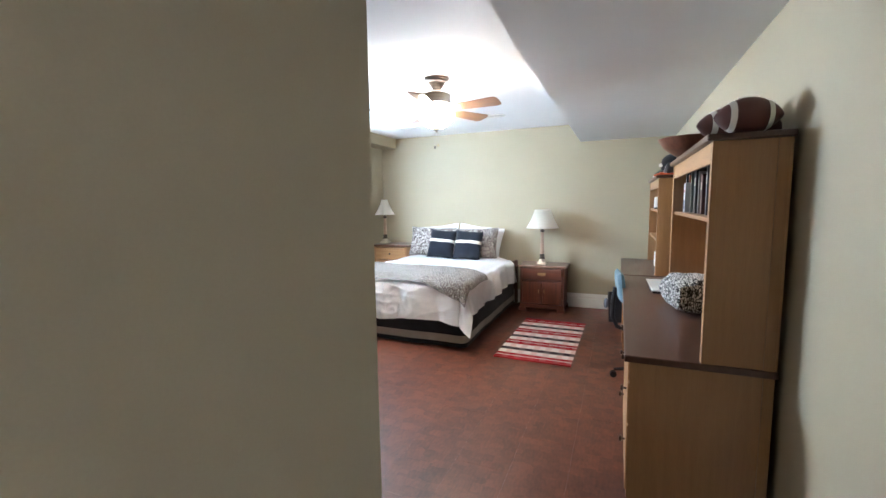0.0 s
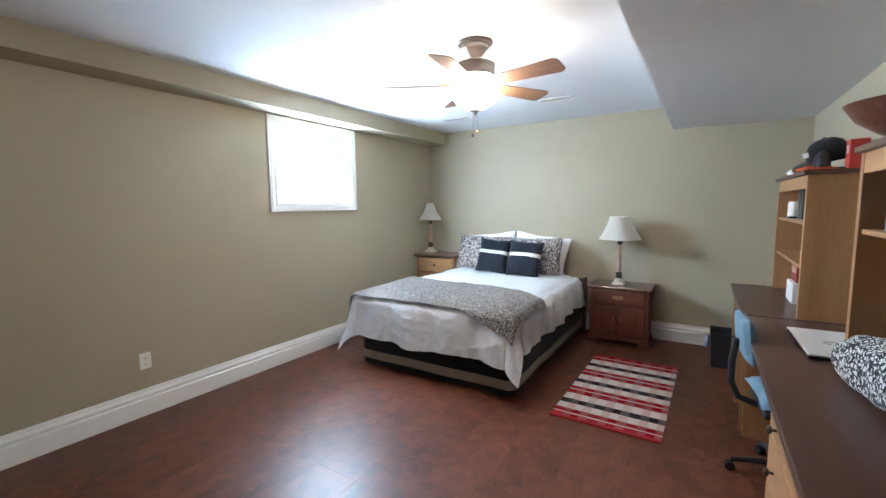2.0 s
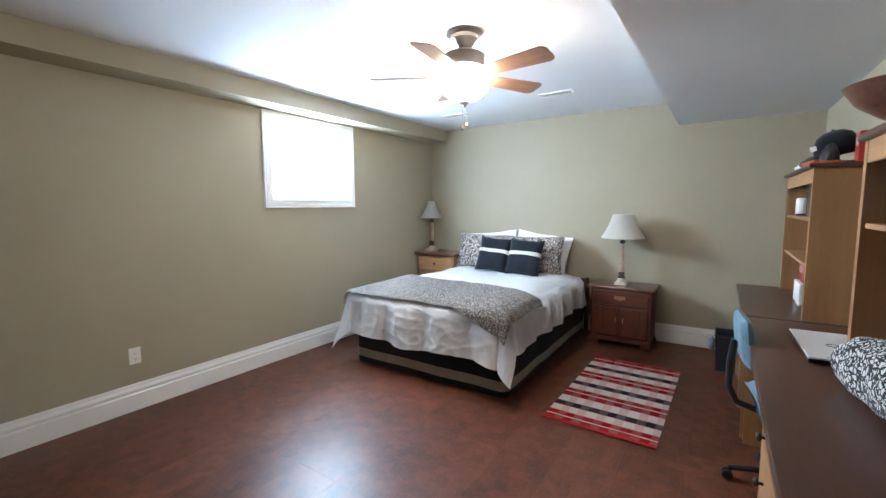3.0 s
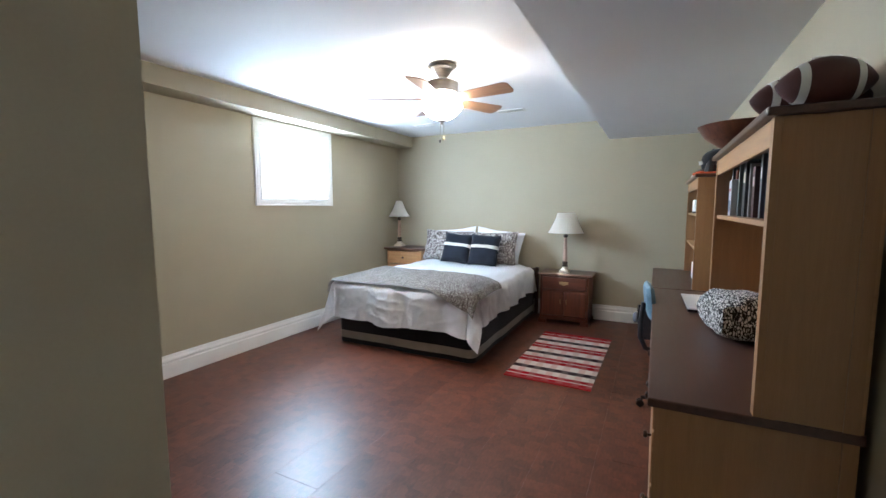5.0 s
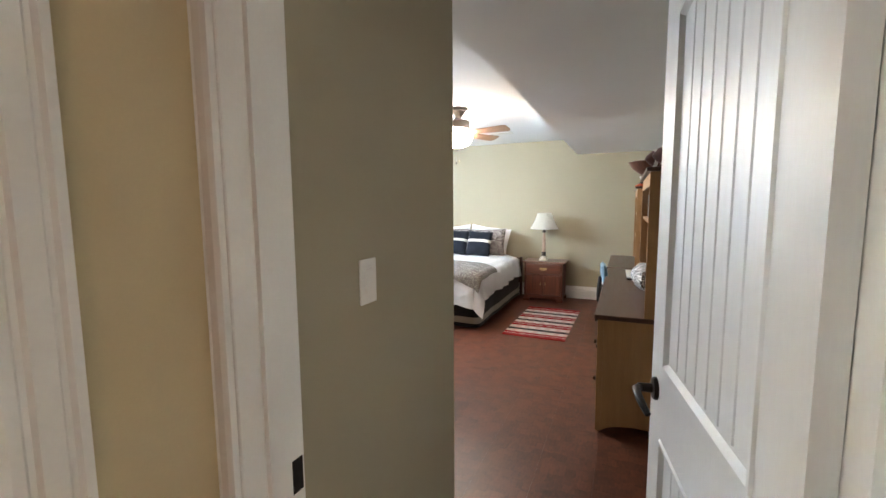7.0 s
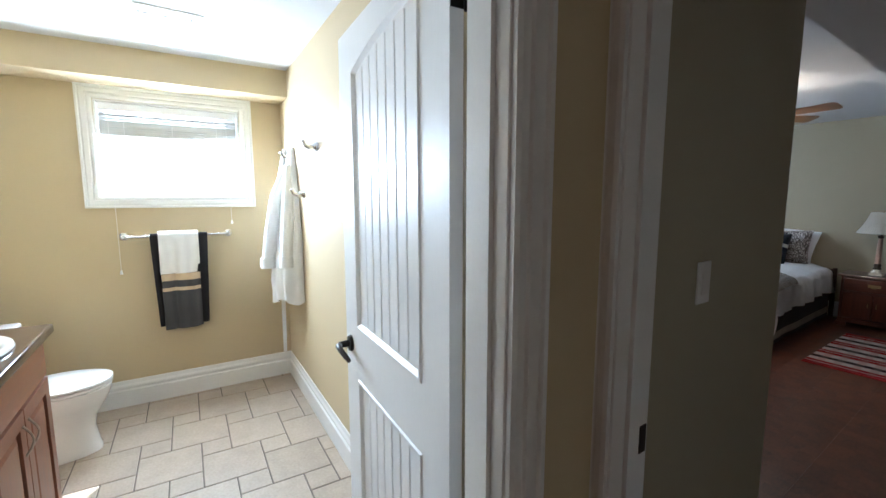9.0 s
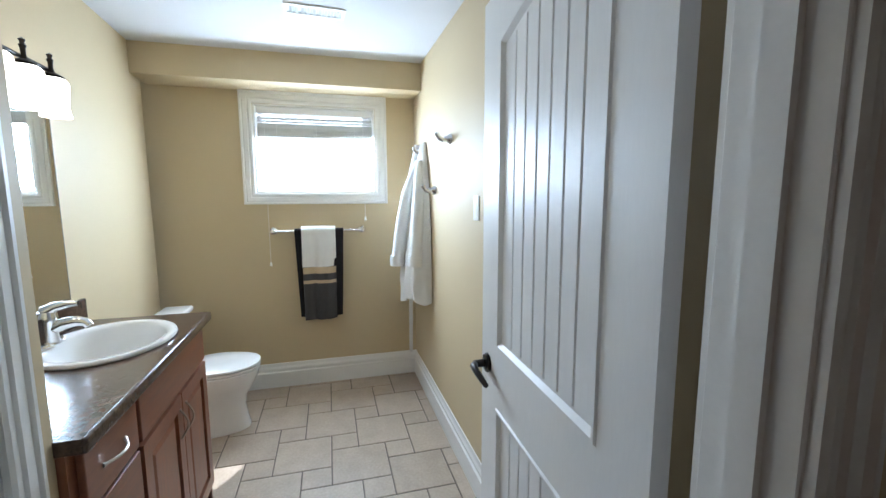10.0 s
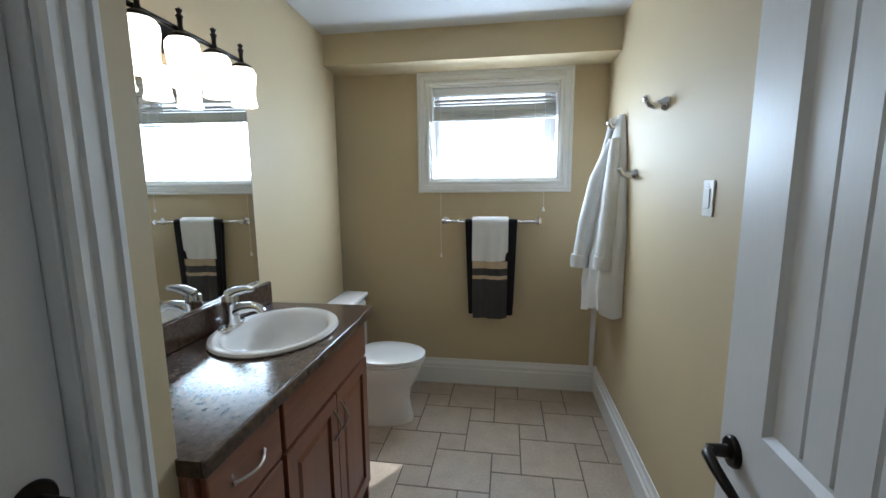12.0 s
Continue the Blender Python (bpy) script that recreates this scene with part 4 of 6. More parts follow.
# waste bin
bin_bm = bmesh.new()
quads = []
for z, k in ((0.0, 0.84), (0.30, 0.98), (0.305, 1.03), (0.315, 1.03), (0.315, 0.97), (0.30, 0.95), (0.01, 0.81)):
    hx, hy = 0.10 * k, 0.13 * k
    quads.append([bin_bm.verts.new(p) for p in ((-hx, -hy, z), (hx, -hy, z), (hx, hy, z), (-hx, hy, z))])
for a, b in zip(quads, quads[1:]):
    for i in range(4):
        bin_bm.faces.new((a[i], a[(i + 1) % 4], b[(i + 1) % 4], b[i]))
bin_bm.faces.new(quads[0][::-1])
bin_bm.faces.new(quads[-1])
BLACK_PLASTIC = shade("black_plastic", (0.015, 0.015, 0.018), 0.4, vary=0.1, bump=0.03)
wb = thing("waste_bin", pose(0.045, 5.42, 0), "black rectangular plastic waste bin on the floor", "bin")
part("bin_body", bin_bm, BLACK_PLASTIC, wb)
bag = lathe([(0.02, 0.14), (0.05, 0.16), (0.06, 0.20), (0.045, 0.245), (0.02, 0.26)], 14)
for v in bag.verts:
    v.co += 0.012 * noise.noise_vector(v.co * 14)
    v.co.x, v.co.y = v.co.x * 0.5 - 0.12, v.co.y
part("bag_edge", bag, shade("grey_bag_film", (0.16, 0.17, 0.20), 0.3, vary=0.2, fine=60, bump=0.4), wb, "grey liner bag bulging over the side", True)

# ---- desks along the east wall ----
DESKTOP = wood("dark_brown_desktop", (0.082, 0.040, 0.028), (0.052, 0.025, 0.017), along=1, rough=0.36, coat=0.15)
BACKX = 0.615


def side_panel(bm_parent, y0, y1, x0, x1, z1, arch):
    """A frame-and-panel desk end with an arched foot, in the x-z plane."""
    bm = bmesh.new()
    n = 12
    base = [(x0, 0.0), (x0 + 0.03, 0.0)]
    for i in range(n + 1):
        u = i / n
        base.append((x0 + 0.03 + (x1 - x0 - 0.06) * u, arch * math.sin(math.pi * u) ** 0.6))
    base += [(x1 - 0.03, 0.0), (x1, 0.0), (x1, z1), (x0, z1)]
    base = list(dict.fromkeys((round(a, 4), round(b, 4)) for a, b in base))
    f = [bm.verts.new((x, y0, z)) for x, z in base]
    g2 = [bm.verts.new((x, y1, z)) for x, z in base]
    bm.faces.new(f)
    bm.faces.new(g2[::-1])
    for k in range(len(f)):
        bm.faces.new((f[(k + 1) % len(f)], f[k], g2[k], g2[(k + 1) % len(f)]))
    bmesh.ops.recalc_face_normals(bm, faces=bm.faces[:])
    return bm


def knob(parent, x, y, z):
    return part("knob", lathe([(0.005, 0), (0.005, 0.012), (0.013, 0.016), (0.015, 0.022), (0.011, 0.028), (0, 0.029)], 14, Matrix.Translation((x, y, z)) @ Matrix.Rotation(radians(-90), 4, "Y")), KNOB, parent, "dark bronze knob", True)


desk = thing("desk", pose(0, 0, 0), "honey pine desk with drawers and a dark brown top", "desk", "desks")
part("top", box(0.082, 0.622, 2.0, 4.124, 0.732, 0.762, 0.005), DESKTOP, desk, "dark brown wooden top")
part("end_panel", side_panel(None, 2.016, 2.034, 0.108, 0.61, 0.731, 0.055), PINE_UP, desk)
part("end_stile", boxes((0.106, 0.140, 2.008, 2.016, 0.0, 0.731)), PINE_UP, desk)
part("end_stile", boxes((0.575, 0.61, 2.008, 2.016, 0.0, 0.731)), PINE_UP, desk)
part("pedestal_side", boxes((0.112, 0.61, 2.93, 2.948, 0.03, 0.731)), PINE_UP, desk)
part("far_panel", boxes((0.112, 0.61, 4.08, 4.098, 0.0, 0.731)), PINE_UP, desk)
part("back", boxes((0.60, 0.612, 2.04, 4.08, 0.05, 0.731)), PINE_Y, desk)
part("front_frame", boxes((0.108, 0.126, 2.034, 2.07, 0.02, 0.731), (0.108, 0.126, 2.915, 2.948, 0.02, 0.731), (0.108, 0.126, 2.07, 2.915, 0.06, 0.09), (0.108, 0.126, 2.948, 4.08, 0.66, 0.731)), PINE_Y, desk)
for z0, z1 in ((0.62, 0.722), (0.42, 0.61), (0.10, 0.41)):
    d = part("drawer", box(0.100, 0.122, 2.075, 2.91, z0, z1, 0.004), PINE_Y, desk)
    for y in (2.24, 2.76):
        knob(d, 0.101, y, (z0 + z1) / 2)

desk_b = thing("desk", pose(0, 0, 0), "honey pine side desk with a dark brown top", "desk", "desks")
part("top", box(0.072, 0.622, 4.130, 5.325, 0.735, 0.765, 0.005), DESKTOP, desk_b, "dark brown wooden top")
part("end_panel", boxes((0.10, 0.61, 4.148, 4.166, 0.0, 0.734)), PINE_UP, desk_b)
part("end_panel", boxes((0.10, 0.61, 5.29, 5.308, 0.0, 0.734)), PINE_UP, desk_b)
part("back", boxes((0.60, 0.612, 4.166, 5.29, 0.05, 0.734)), PINE_Y, desk_b)
part("apron", boxes((0.10, 0.118, 4.166, 5.29, 0.655, 0.734)), PINE_Y, desk_b)
part("leg", boxes((0.098, 0.135, 4.60, 4.637, 0.0, 0.655)), PINE_UP, desk_b)


def hutch(y0, y1, x0, high, shelves, top_over, label):
    """An open bookcase that stands on a desktop: sides, back, shelves, valance and a dark top."""
    h = thing("desk_hutch", pose(0, 0, 0), label, "hutch", "desk hutches")
    z0 = 0.763
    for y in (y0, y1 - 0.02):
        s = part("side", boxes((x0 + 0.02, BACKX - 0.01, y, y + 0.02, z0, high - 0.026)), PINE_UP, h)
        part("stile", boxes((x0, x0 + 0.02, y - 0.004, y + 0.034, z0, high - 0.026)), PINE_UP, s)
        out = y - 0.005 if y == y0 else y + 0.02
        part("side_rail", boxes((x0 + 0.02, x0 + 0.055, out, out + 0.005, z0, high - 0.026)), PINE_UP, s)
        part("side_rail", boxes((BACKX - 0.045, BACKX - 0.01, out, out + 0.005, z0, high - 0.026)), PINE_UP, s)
    part("back", boxes((BACKX - 0.01, BACKX, y0, y1, z0, high - 0.026)), PINE_Y, h)
    part("valance", box(x0 + 0.002, x0 + 0.018, y0 + 0.034, y1 - 0.02, high - 0.105, high - 0.026, 0.002), PINE_Y, h)
    for z in shelves:
        part("shelf", box(x0 + 0.012, BACKX - 0.011, y0 + 0.021, y1 - 0.021, z - 0.018, z, 0.002), PINE_Y, h)
    part("top", box(x0 - top_over, BACKX + 0.005, y0 - top_over, y1 + top_over, high - 0.025, high, 0.006), DESKTOP, h, "dark brown wooden top")
    return h


hutch(2.005, 3.26, 0.365, 1.665, [1.345], 0.022, "tall pine desk hutch with one shelf, dark top")
hutch(4.155, 5.26, 0.345, 1.635, [1.335, 1.07], 0.022, "pine desk hutch with two shelves, dark top")

# on the desks
LEATHER = shade("brown_football_leather", (0.085, 0.022, 0.016), 0.5, vary=0.15, fine=400, bump=0.4)
LACE = fabric("white_lace", (0.75, 0.73, 0.68))


def football(m, label):
    f = thing("football", m, label, "football", "footballs")
    n, r, ln = 18, 0.070, 0.118
    prof = [(max(0.0, r * (1 - (z / ln) ** 2) ** 0.78) if abs(z) < ln else 0.0, z) for z in [ln * math.sin(math.pi / 2 * (2 * i / n - 1)) for i in range(n + 1)]]
    lie = Matrix.Translation((0, 0, r)) @ Matrix.Rotation(radians(90), 4, "Y")
    part("cover", lathe(prof, 28, lie), LEATHER, f, "", True)
    for s in (-1, 1):
        zz = [s * q * ln for q in (0.44, 0.48, 0.55, 0.60)]
        part("white_stripe", lathe(sorted([(r * (1 - (z / ln) ** 2) ** 0.78 + 0.0012, z) for z in zz], key=lambda p: p[1]), 28, lie), LACE, f, "white painted stripe", True)
    part("lacing", tube([(x, 0, 2 * r + 0.001 - 2.0 * x * x) for x in [-0.035 + 0.007 * k for k in range(11)]], 0.003, 6), LACE, f, "white lacing", True)
    for k in range(8):
        x = -0.030 + 0.0085 * k
        part("lace", tube([(x, -0.010, 2 * r - 0.004), (x, 0, 2 * r + 0.001), (x, 0.010, 2 * r - 0.004)], 0.0025, 6), LACE, f, "", True)
    return f


football(pose(0.49, 2.09, 1.666, 0, 0, 6), "brown leather football with white stripes on the hutch")
football(pose(0.455, 2.27, 1.666, 0, 0, 12), "brown leather football with white stripes on the hutch")
hel = single("dark_ball_cap", lathe([(0.042, 0), (0.045, 0.02), (0.043, 0.05), (0.03, 0.075), (0.0, 0.08)], 20), fabric("dark_maroon_cloth", (0.05, 0.018, 0.018)), pose(0.585, 2.20, 1.666), "dark maroon cloth cap on the hutch top", "cap")
BOWL_WOOD = wood("reddish_bowl_wood", (0.15, 0.06, 0.032), (0.08, 0.03, 0.018), along=2, rough=0.3, coat=0.3)
single("wooden_bowl", lathe([(0.06, 0.0), (0.09, 0.015), (0.15, 0.06), (0.185, 0.115), (0.178, 0.117), (0.14, 0.07), (0.08, 0.03), (0.0, 0.02)], 36), BOWL_WOOD, pose(0.43, 3.0, 1.666), "turned reddish wooden bowl on the hutch", "bowl")

pil = cushion(0.31, 0.46, 0.21, 18, 0.4, 9.0, 0.014)
single("patterned_cushion", pil, LEAFY, pose(0.475, 2.96, 0.868, 88, 0, 8), "cushion in a black and white leaf print", "cushion")

lap = thing("laptop", pose(0.385, 3.60, 0.763, 0, 0, 1.5), "closed silver laptop lying on the desk", "laptop")
SILVER = shade("silver_lid", (0.74, 0.75, 0.77), 0.35, 0.2, vary=0.02, bump=0)
part("base", box(-0.12, 0.12, -0.235, 0.23, 0.002, 0.017, 0.004), BLACK_PLASTIC, lap, "dark laptop base")
lid = part("lid", box(-0.122, 0.122, -0.237, 0.232, 0.0175, 0.027, 0.004), SILVER, lap, "silver lid")
part("emblem", tube([(0.02 * math.cos(a) * 1.3, -0.02 + 0.02 * math.sin(a), 0.0275) for a in [k * math.pi / 6 for k in range(10)]], 0.002, 6), BLACK_PLASTIC, lid, "dark curved mark", True)


def book(name, y, x0, x1, z, thick, high, colour, label, tilt=0.0, category="book"):
    b = thing(name, pose(0, y, z, tilt, 0, 0), label, category, "shelf books")
    key = "cover_%02d%02d%02d" % tuple(int(99 * c) for c in colour)
    cover = bpy.data.materials.get(key) or shade(key, colour, 0.45, vary=0.06, bump=0.02)
    page = bpy.data.materials.get("paper_pages") or shade("paper_pages", (0.70, 0.67, 0.58), 0.8, fine=200, stretch=(1, 20, 1))
    part("cover", boxes((x0, x1, 0.0, 0.002, 0, high), (x0, x1, thick - 0.002, thick, 0, high), (x0, x0 + 0.003, 0.002, thick - 0.002, 0, high)), cover, b)
    part("pages", boxes((x0 + 0.003, x1 - 0.004, 0.0022, thick - 0.0022, 0.004, high - 0.004)), page, b, "cream paper pages")
    if thick > 0.018:
        part("spine_label", boxes((x0 - 0.001, x0, thick * 0.25, thick * 0.75, high * 0.62, high * 0.8)), page, b)
    return b


y = 2.16
for k, (thick, high, colour) in enumerate(((0.05, 0.19, (0.03, 0.04, 0.12)), (0.075, 0.21, (0.02, 0.025, 0.10)), (0.03, 0.235, (0.10, 0.10, 0.11)), (0.045, 0.20, (0.06, 0.02, 0.02)), (0.02, 0.22, (0.35, 0.34, 0.33)), (0.06, 0.24, (0.025, 0.025, 0.03)), (0.025, 0.26, (0.12, 0.16, 0.17)), (0.04, 0.22, (0.30, 0.10, 0.05)), (0.03, 0.25, (0.05, 0.07, 0.08)))):
    book("book", y, 0.42, 0.56, 1.346, thick, high, colour, "hardback book standing on the hutch shelf")
    y += thick + 0.055 + 0.02 * (k % 3)
cs = thing("boxed_set", pose(0.40, 2.97, 1.346, 0, 0, -4), "pale grey boxed set standing on the shelf", "box")
part("box_body", box(0, 0.10, 0, 0.16, 0, 0.175, 0.002), shade("pale_grey_card", (0.50, 0.52, 0.55), 0.5, vary=0.05), cs)
part("front_print", boxes((-0.001, 0.0, 0.02, 0.14, 0.02, 0.075)), shade("blue_grey_print", (0.12, 0.16, 0.24), 0.5, vary=0.2, scale=30), cs, "dark blue picture band")
part("print_bar", boxes((-0.001, 0.0, 0.03, 0.12, 0.12, 0.135)), shade("red_print", (0.35, 0.05, 0.04), 0.5), cs)

# items in the far hutch
sp = thing("media_stand", pose(0.42, 4.55, 1.336), "black and white media box stack on the shelf", "box")
part("white_box", box(0, 0.12, 0.30, 0.36, 0, 0.22, 0.003), PLASTIC_WHITE, sp)
part("black_case", box(-0.01, 0.13, 0.12, 0.28, 0, 0.235, 0.004), BLACK_PLASTIC, sp)
part("white_can", lathe([(0.028, 0), (0.03, 0.005), (0.03, 0.11), (0.022, 0.12)], 18, Matrix.Translation((-0.02, 0.40, 0))), PLASTIC_WHITE, sp, "", True)
part("black_foot", box(-0.05, 0.02, 0.34, 0.46, -0.0, 0.014, 0.003), BLACK_PLASTIC, sp)
y = 4.30
for thick, high, colour in ((0.03, 0.22, (0.05, 0.12, 0.22)), (0.025, 0.24, (0.45, 0.44, 0.42)), (0.03, 0.21, (0.03, 0.16, 0.10)), (0.04, 0.25, (0.40, 0.03, 0.03)), (0.03, 0.20, (0.5, 0.5, 0.48))):
    book("book", y, 0.40, 0.55, 0.766, thick, high, colour, "book standing in the lower hutch shelf")
    y += thick + 0.004
box_f = thing("game_box", pose(0.40, 4.62, 0.766), "red and black game box with white lettering", "box")
part("box_body", box(0, 0.14, 0, 0.20, 0.14, 0.28, 0.002), shade("red_black_card", (0.30, 0.02, 0.02), 0.45, vary=0.3, scale=14), box_f)
part("tray", box(-0.02, 0.15, -0.02, 0.22, 0, 0.138, 0.004), PLASTIC_WHITE, box_f, "white storage tray")
txt = bpy.data.curves.new("lettering", "FONT")
txt.body, txt.size, txt.extrude, txt.align_x = "FIGHT", 0.062, 0.0006, "CENTER"
tob = new("lettering", txt)
tob.matrix_local = pose(-0.0015, 0.10, 0.20, 90, 0, -90)
dg = bpy.context.evaluated_depsgraph_get()
tme = bpy.data.meshes.new_from_object(tob.evaluated_get(dg))
tmat = tob.matrix_local.copy()
bpy.data.objects.remove(tob)
tme.materials.clear()
tme.materials.append(PLASTIC_WHITE)
lettering = new("lettering", tme)
lettering.parent, lettering.matrix_local = box_f, tmat

# shoes and oddments on top of the far hutch
SHOE = shade("black_synthetic", (0.02, 0.02, 0.022), 0.35, vary=0.2)
ORANGE = shade("orange_rubber", (0.55, 0.09, 0.025), 0.4, vary=0.1)


def shoe(m, label):
    s = thing("cleat_shoe", m, label, "shoe", "cleats")
    body = bmesh.new()
    rings = []
    for k in range(13):
        u = k / 12
        x = -0.135 + 0.27 * u
        wd = 0.034 + 0.012 * math.sin(math.pi * min(1, u * 1.15))
        ht = 0.10 - 0.055 * max(0, (u - 0.35) / 0.65) ** 0.8 if u > 0.05 else 0.075
        if k in (0, 12):
            wd, ht = wd * 0.5, ht * 0.6
        rings.append([body.verts.new((x, wd * math.cos(a), 0.016 + max(0, ht * math.sin(a)) if math.sin(a) >= 0 else 0.016)) for a in [2 * math.pi * i / 16 for i in range(16)]])
    for a, b in zip(rings, rings[1:]):
        for i in range(16):
            body.faces.new((a[i], a[(i + 1) % 16], b[(i + 1) % 16], b[i]))
    body.faces.new(rings[0][::-1])
    body.faces.new(rings[-1])
    part("upper", body, SHOE, s, "black upper", True)
    part("sole", box(-0.138, 0.14, -0.044, 0.044, 0.004, 0.018, 0.006), ORANGE, s, "bright orange sole")
    for x in (-0.1, -0.05, 0.05, 0.1):
        part("stud", lathe([(0.006, 0), (0.009, 0.012)], 10, Matrix.Translation((x, 0.02, -0.006))), ORANGE, s, "", True)
    for k in range(4):
        part("lace", tube([(0.01 + 0.02 * k, -0.02, 0.098 - 0.011 * k), (0.012 + 0.02 * k, 0, 0.106 - 0.011 * k), (0.01 + 0.02 * k, 0.02, 0.098 - 0.011 * k)], 0.003, 6), LACE, s, "white lace", True)
    return s


shoe(pose(0.45, 4.46, 1.642, 0, 0, 84), "black cleat with an orange sole on the hutch")


def ball_cap(m, label):
    """A cloth cap with a domed crown, a curved bill and a pale badge on its front."""
    c = thing("ball_cap", m, label, "cap")
    cloth = fabric("black_cap_cloth", (0.012, 0.013, 0.016), vary=0.2)
    part("crown", lathe([(0.092, 0), (0.094, 0.03), (0.088, 0.07), (0.070, 0.105), (0.04, 0.125), (0.0, 0.131)], 28), cloth, c, "", True)
    bill = bmesh.new()
    rows = [[bill.verts.new((-(0.078 + 0.078 * v * math.cos(a)), (0.085 + 0.004 * v) * math.sin(a), 0.022 - 0.02 * v - 0.02 * math.sin(a) ** 2)) for a in [radians(-80 + 16 * i) for i in range(11)]] for v in (0.0, 0.35, 0.7, 1.0)]
    for p0, p1 in zip(rows, rows[1:]):
        for i in range(10):
            bill.faces.new((p0[i], p0[i + 1], p1[i + 1], p1[i]))
    bmesh.ops.solidify(bill, geom=bill.faces[:], thickness=0.004)
    part("bill", bill, cloth, c, "", True)
    for k in range(4):
        part("badge_bar", box(-0.097, -0.090, -0.034 + 0.018 * k, -0.022 + 0.018 * k, 0.048, 0.074, 0.001), LACE, c, "pale stitched mark")
    part("button", lathe([(0.008, 0.13), (0.006, 0.135), (0, 0.136)], 10), cloth, c, "", True)


ball_cap(pose(0.50, 4.52, 1.70, 0, -14, 10) @ Matrix.Scale(1.15, 4), "black cloth cap with a pale badge, on the gear pile")
for m in (pose(0.47, 4.60, 1.637, 0, 0, 30), pose(0.42, 4.40, 1.637, 0, 0, -20)):
    strap = thing("gear_strap", m, "orange and black sports strap lying on the hutch", "strap", "sports straps")
    part("band", tube([(-0.10, 0.02, 0.012), (-0.04, -0.02, 0.024), (0.03, 0.015, 0.018), (0.10, -0.01, 0.012)], [0.010, 0.012, 0.012, 0.009], 8), ORANGE, strap, "", True)
    part("buckle", tube([(0.115 + 0.018 * math.cos(q * math.pi / 6), -0.012 + 0.018 * math.sin(q * math.pi / 6), 0.014) for q in range(13)], 0.004, 6), BLACK_PLASTIC, strap, "black ring buckle", True)
rbx = thing("red_carton", pose(0.572, 4.24, 1.636, 0, 0, -3), "red card box with pale marks on the hutch", "box")
part("box_body", box(-0.04, 0.04, 0.0, 0.12, 0, 0.165, 0.002), shade("red_card", (0.42, 0.035, 0.022), 0.5, vary=0.08), rbx)
for k in range(3):
    part("print_bar", boxes((-0.0412, -0.04, 0.03 + 0.024 * k, 0.042 + 0.024 * k, 0.09, 0.135)), PLASTIC_WHITE, rbx)
rag = lathe([(0.07, 0), (0.085, 0.02), (0.06, 0.05), (0.02, 0.06)], 18)
for v in rag.verts:
    v.co += 0.018 * noise.noise_vector(v.co * 17)
    v.co.z = max(0, v.co.z)
single("crumpled_cloth", rag, WHITE_LINEN, pose(0.43, 4.98, 1.636), "crumpled white cloth on the hutch top", "cloth")
mit = lathe([(0.05, 0), (0.075, 0.02), (0.07, 0.05), (0.03, 0.075), (0.0, 0.08)], 18)
for v in mit.verts:
    v.co += 0.014 * noise.noise_vector(v.co * 20)
    v.co.z = max(0, v.co.z)
single("sports_glove", mit, shade("green_grey_glove", (0.10, 0.13, 0.11), 0.6, vary=0.4, scale=30), pose(0.42, 4.72, 1.636), "crumpled grey green sports glove", "glove")

# desk chair
BLUE_SEAT = fabric("light_blue_upholstery", (0.125, 0.205, 0.265), vary=0.08)
ch = thing("office_chair", pose(0.30, 3.68, 0, 0, 0, 6), "small swivel office chair with light blue upholstery", "chair")
seat = cushion(0.42, 0.42, 0.085, 14, 0.35, 3.3, 0.003)
bmesh.ops.rotate(seat, verts=seat.verts[:], cent=(0, 0, 0), matrix=Matrix.Rotation(radians(90), 3, "X"))
bmesh.ops.translate(seat, verts=seat.verts[:], vec=(0.02, 0, 0.455))
part("seat", seat, BLUE_SEAT, ch, "", True)
part("seat_shell", box(-0.17, 0.20, -0.18, 0.18, 0.392, 0.412, 0.009), BLACK_PLASTIC, ch)
back = cushion(0.31, 0.235, 0.06, 14, 0.35, 5.1, 0.003)
bmesh.ops.rotate(back, verts=back.verts[:], cent=(0, 0, 0), matrix=Matrix.Rotation(radians(90), 3, "Z"))
bmesh.ops.rotate(back, verts=back.verts[:], cent=(0, 0, 0), matrix=Matrix.Rotation(radians(-7), 3, "Y"))
bmesh.ops.translate(back, verts=back.verts[:], vec=(-0.235, 0.0, 0.755))
part("backrest", back, BLUE_SEAT, ch, "", True)
part("back_bar", tube([(0.0, 0, 0.39), (-0.17, 0, 0.395), (-0.25, 0, 0.42), (-0.285, 0, 0.50), (-0.285, 0, 0.62), (-0.27, 0, 0.74)], 0.017, 10), BLACK_PLASTIC, ch, "curved black back support", True)
part("gas_column", lathe([(0.028, 0.10), (0.028, 0.25), (0.018, 0.25), (0.018, 0.39)], 16), BLACK_PLASTIC, ch, "", True)
part("hub", lathe([(0.035, 0.055), (0.045, 0.07), (0.045, 0.105), (0.03, 0.115)], 16), BLACK_PLASTIC, ch, "", True)
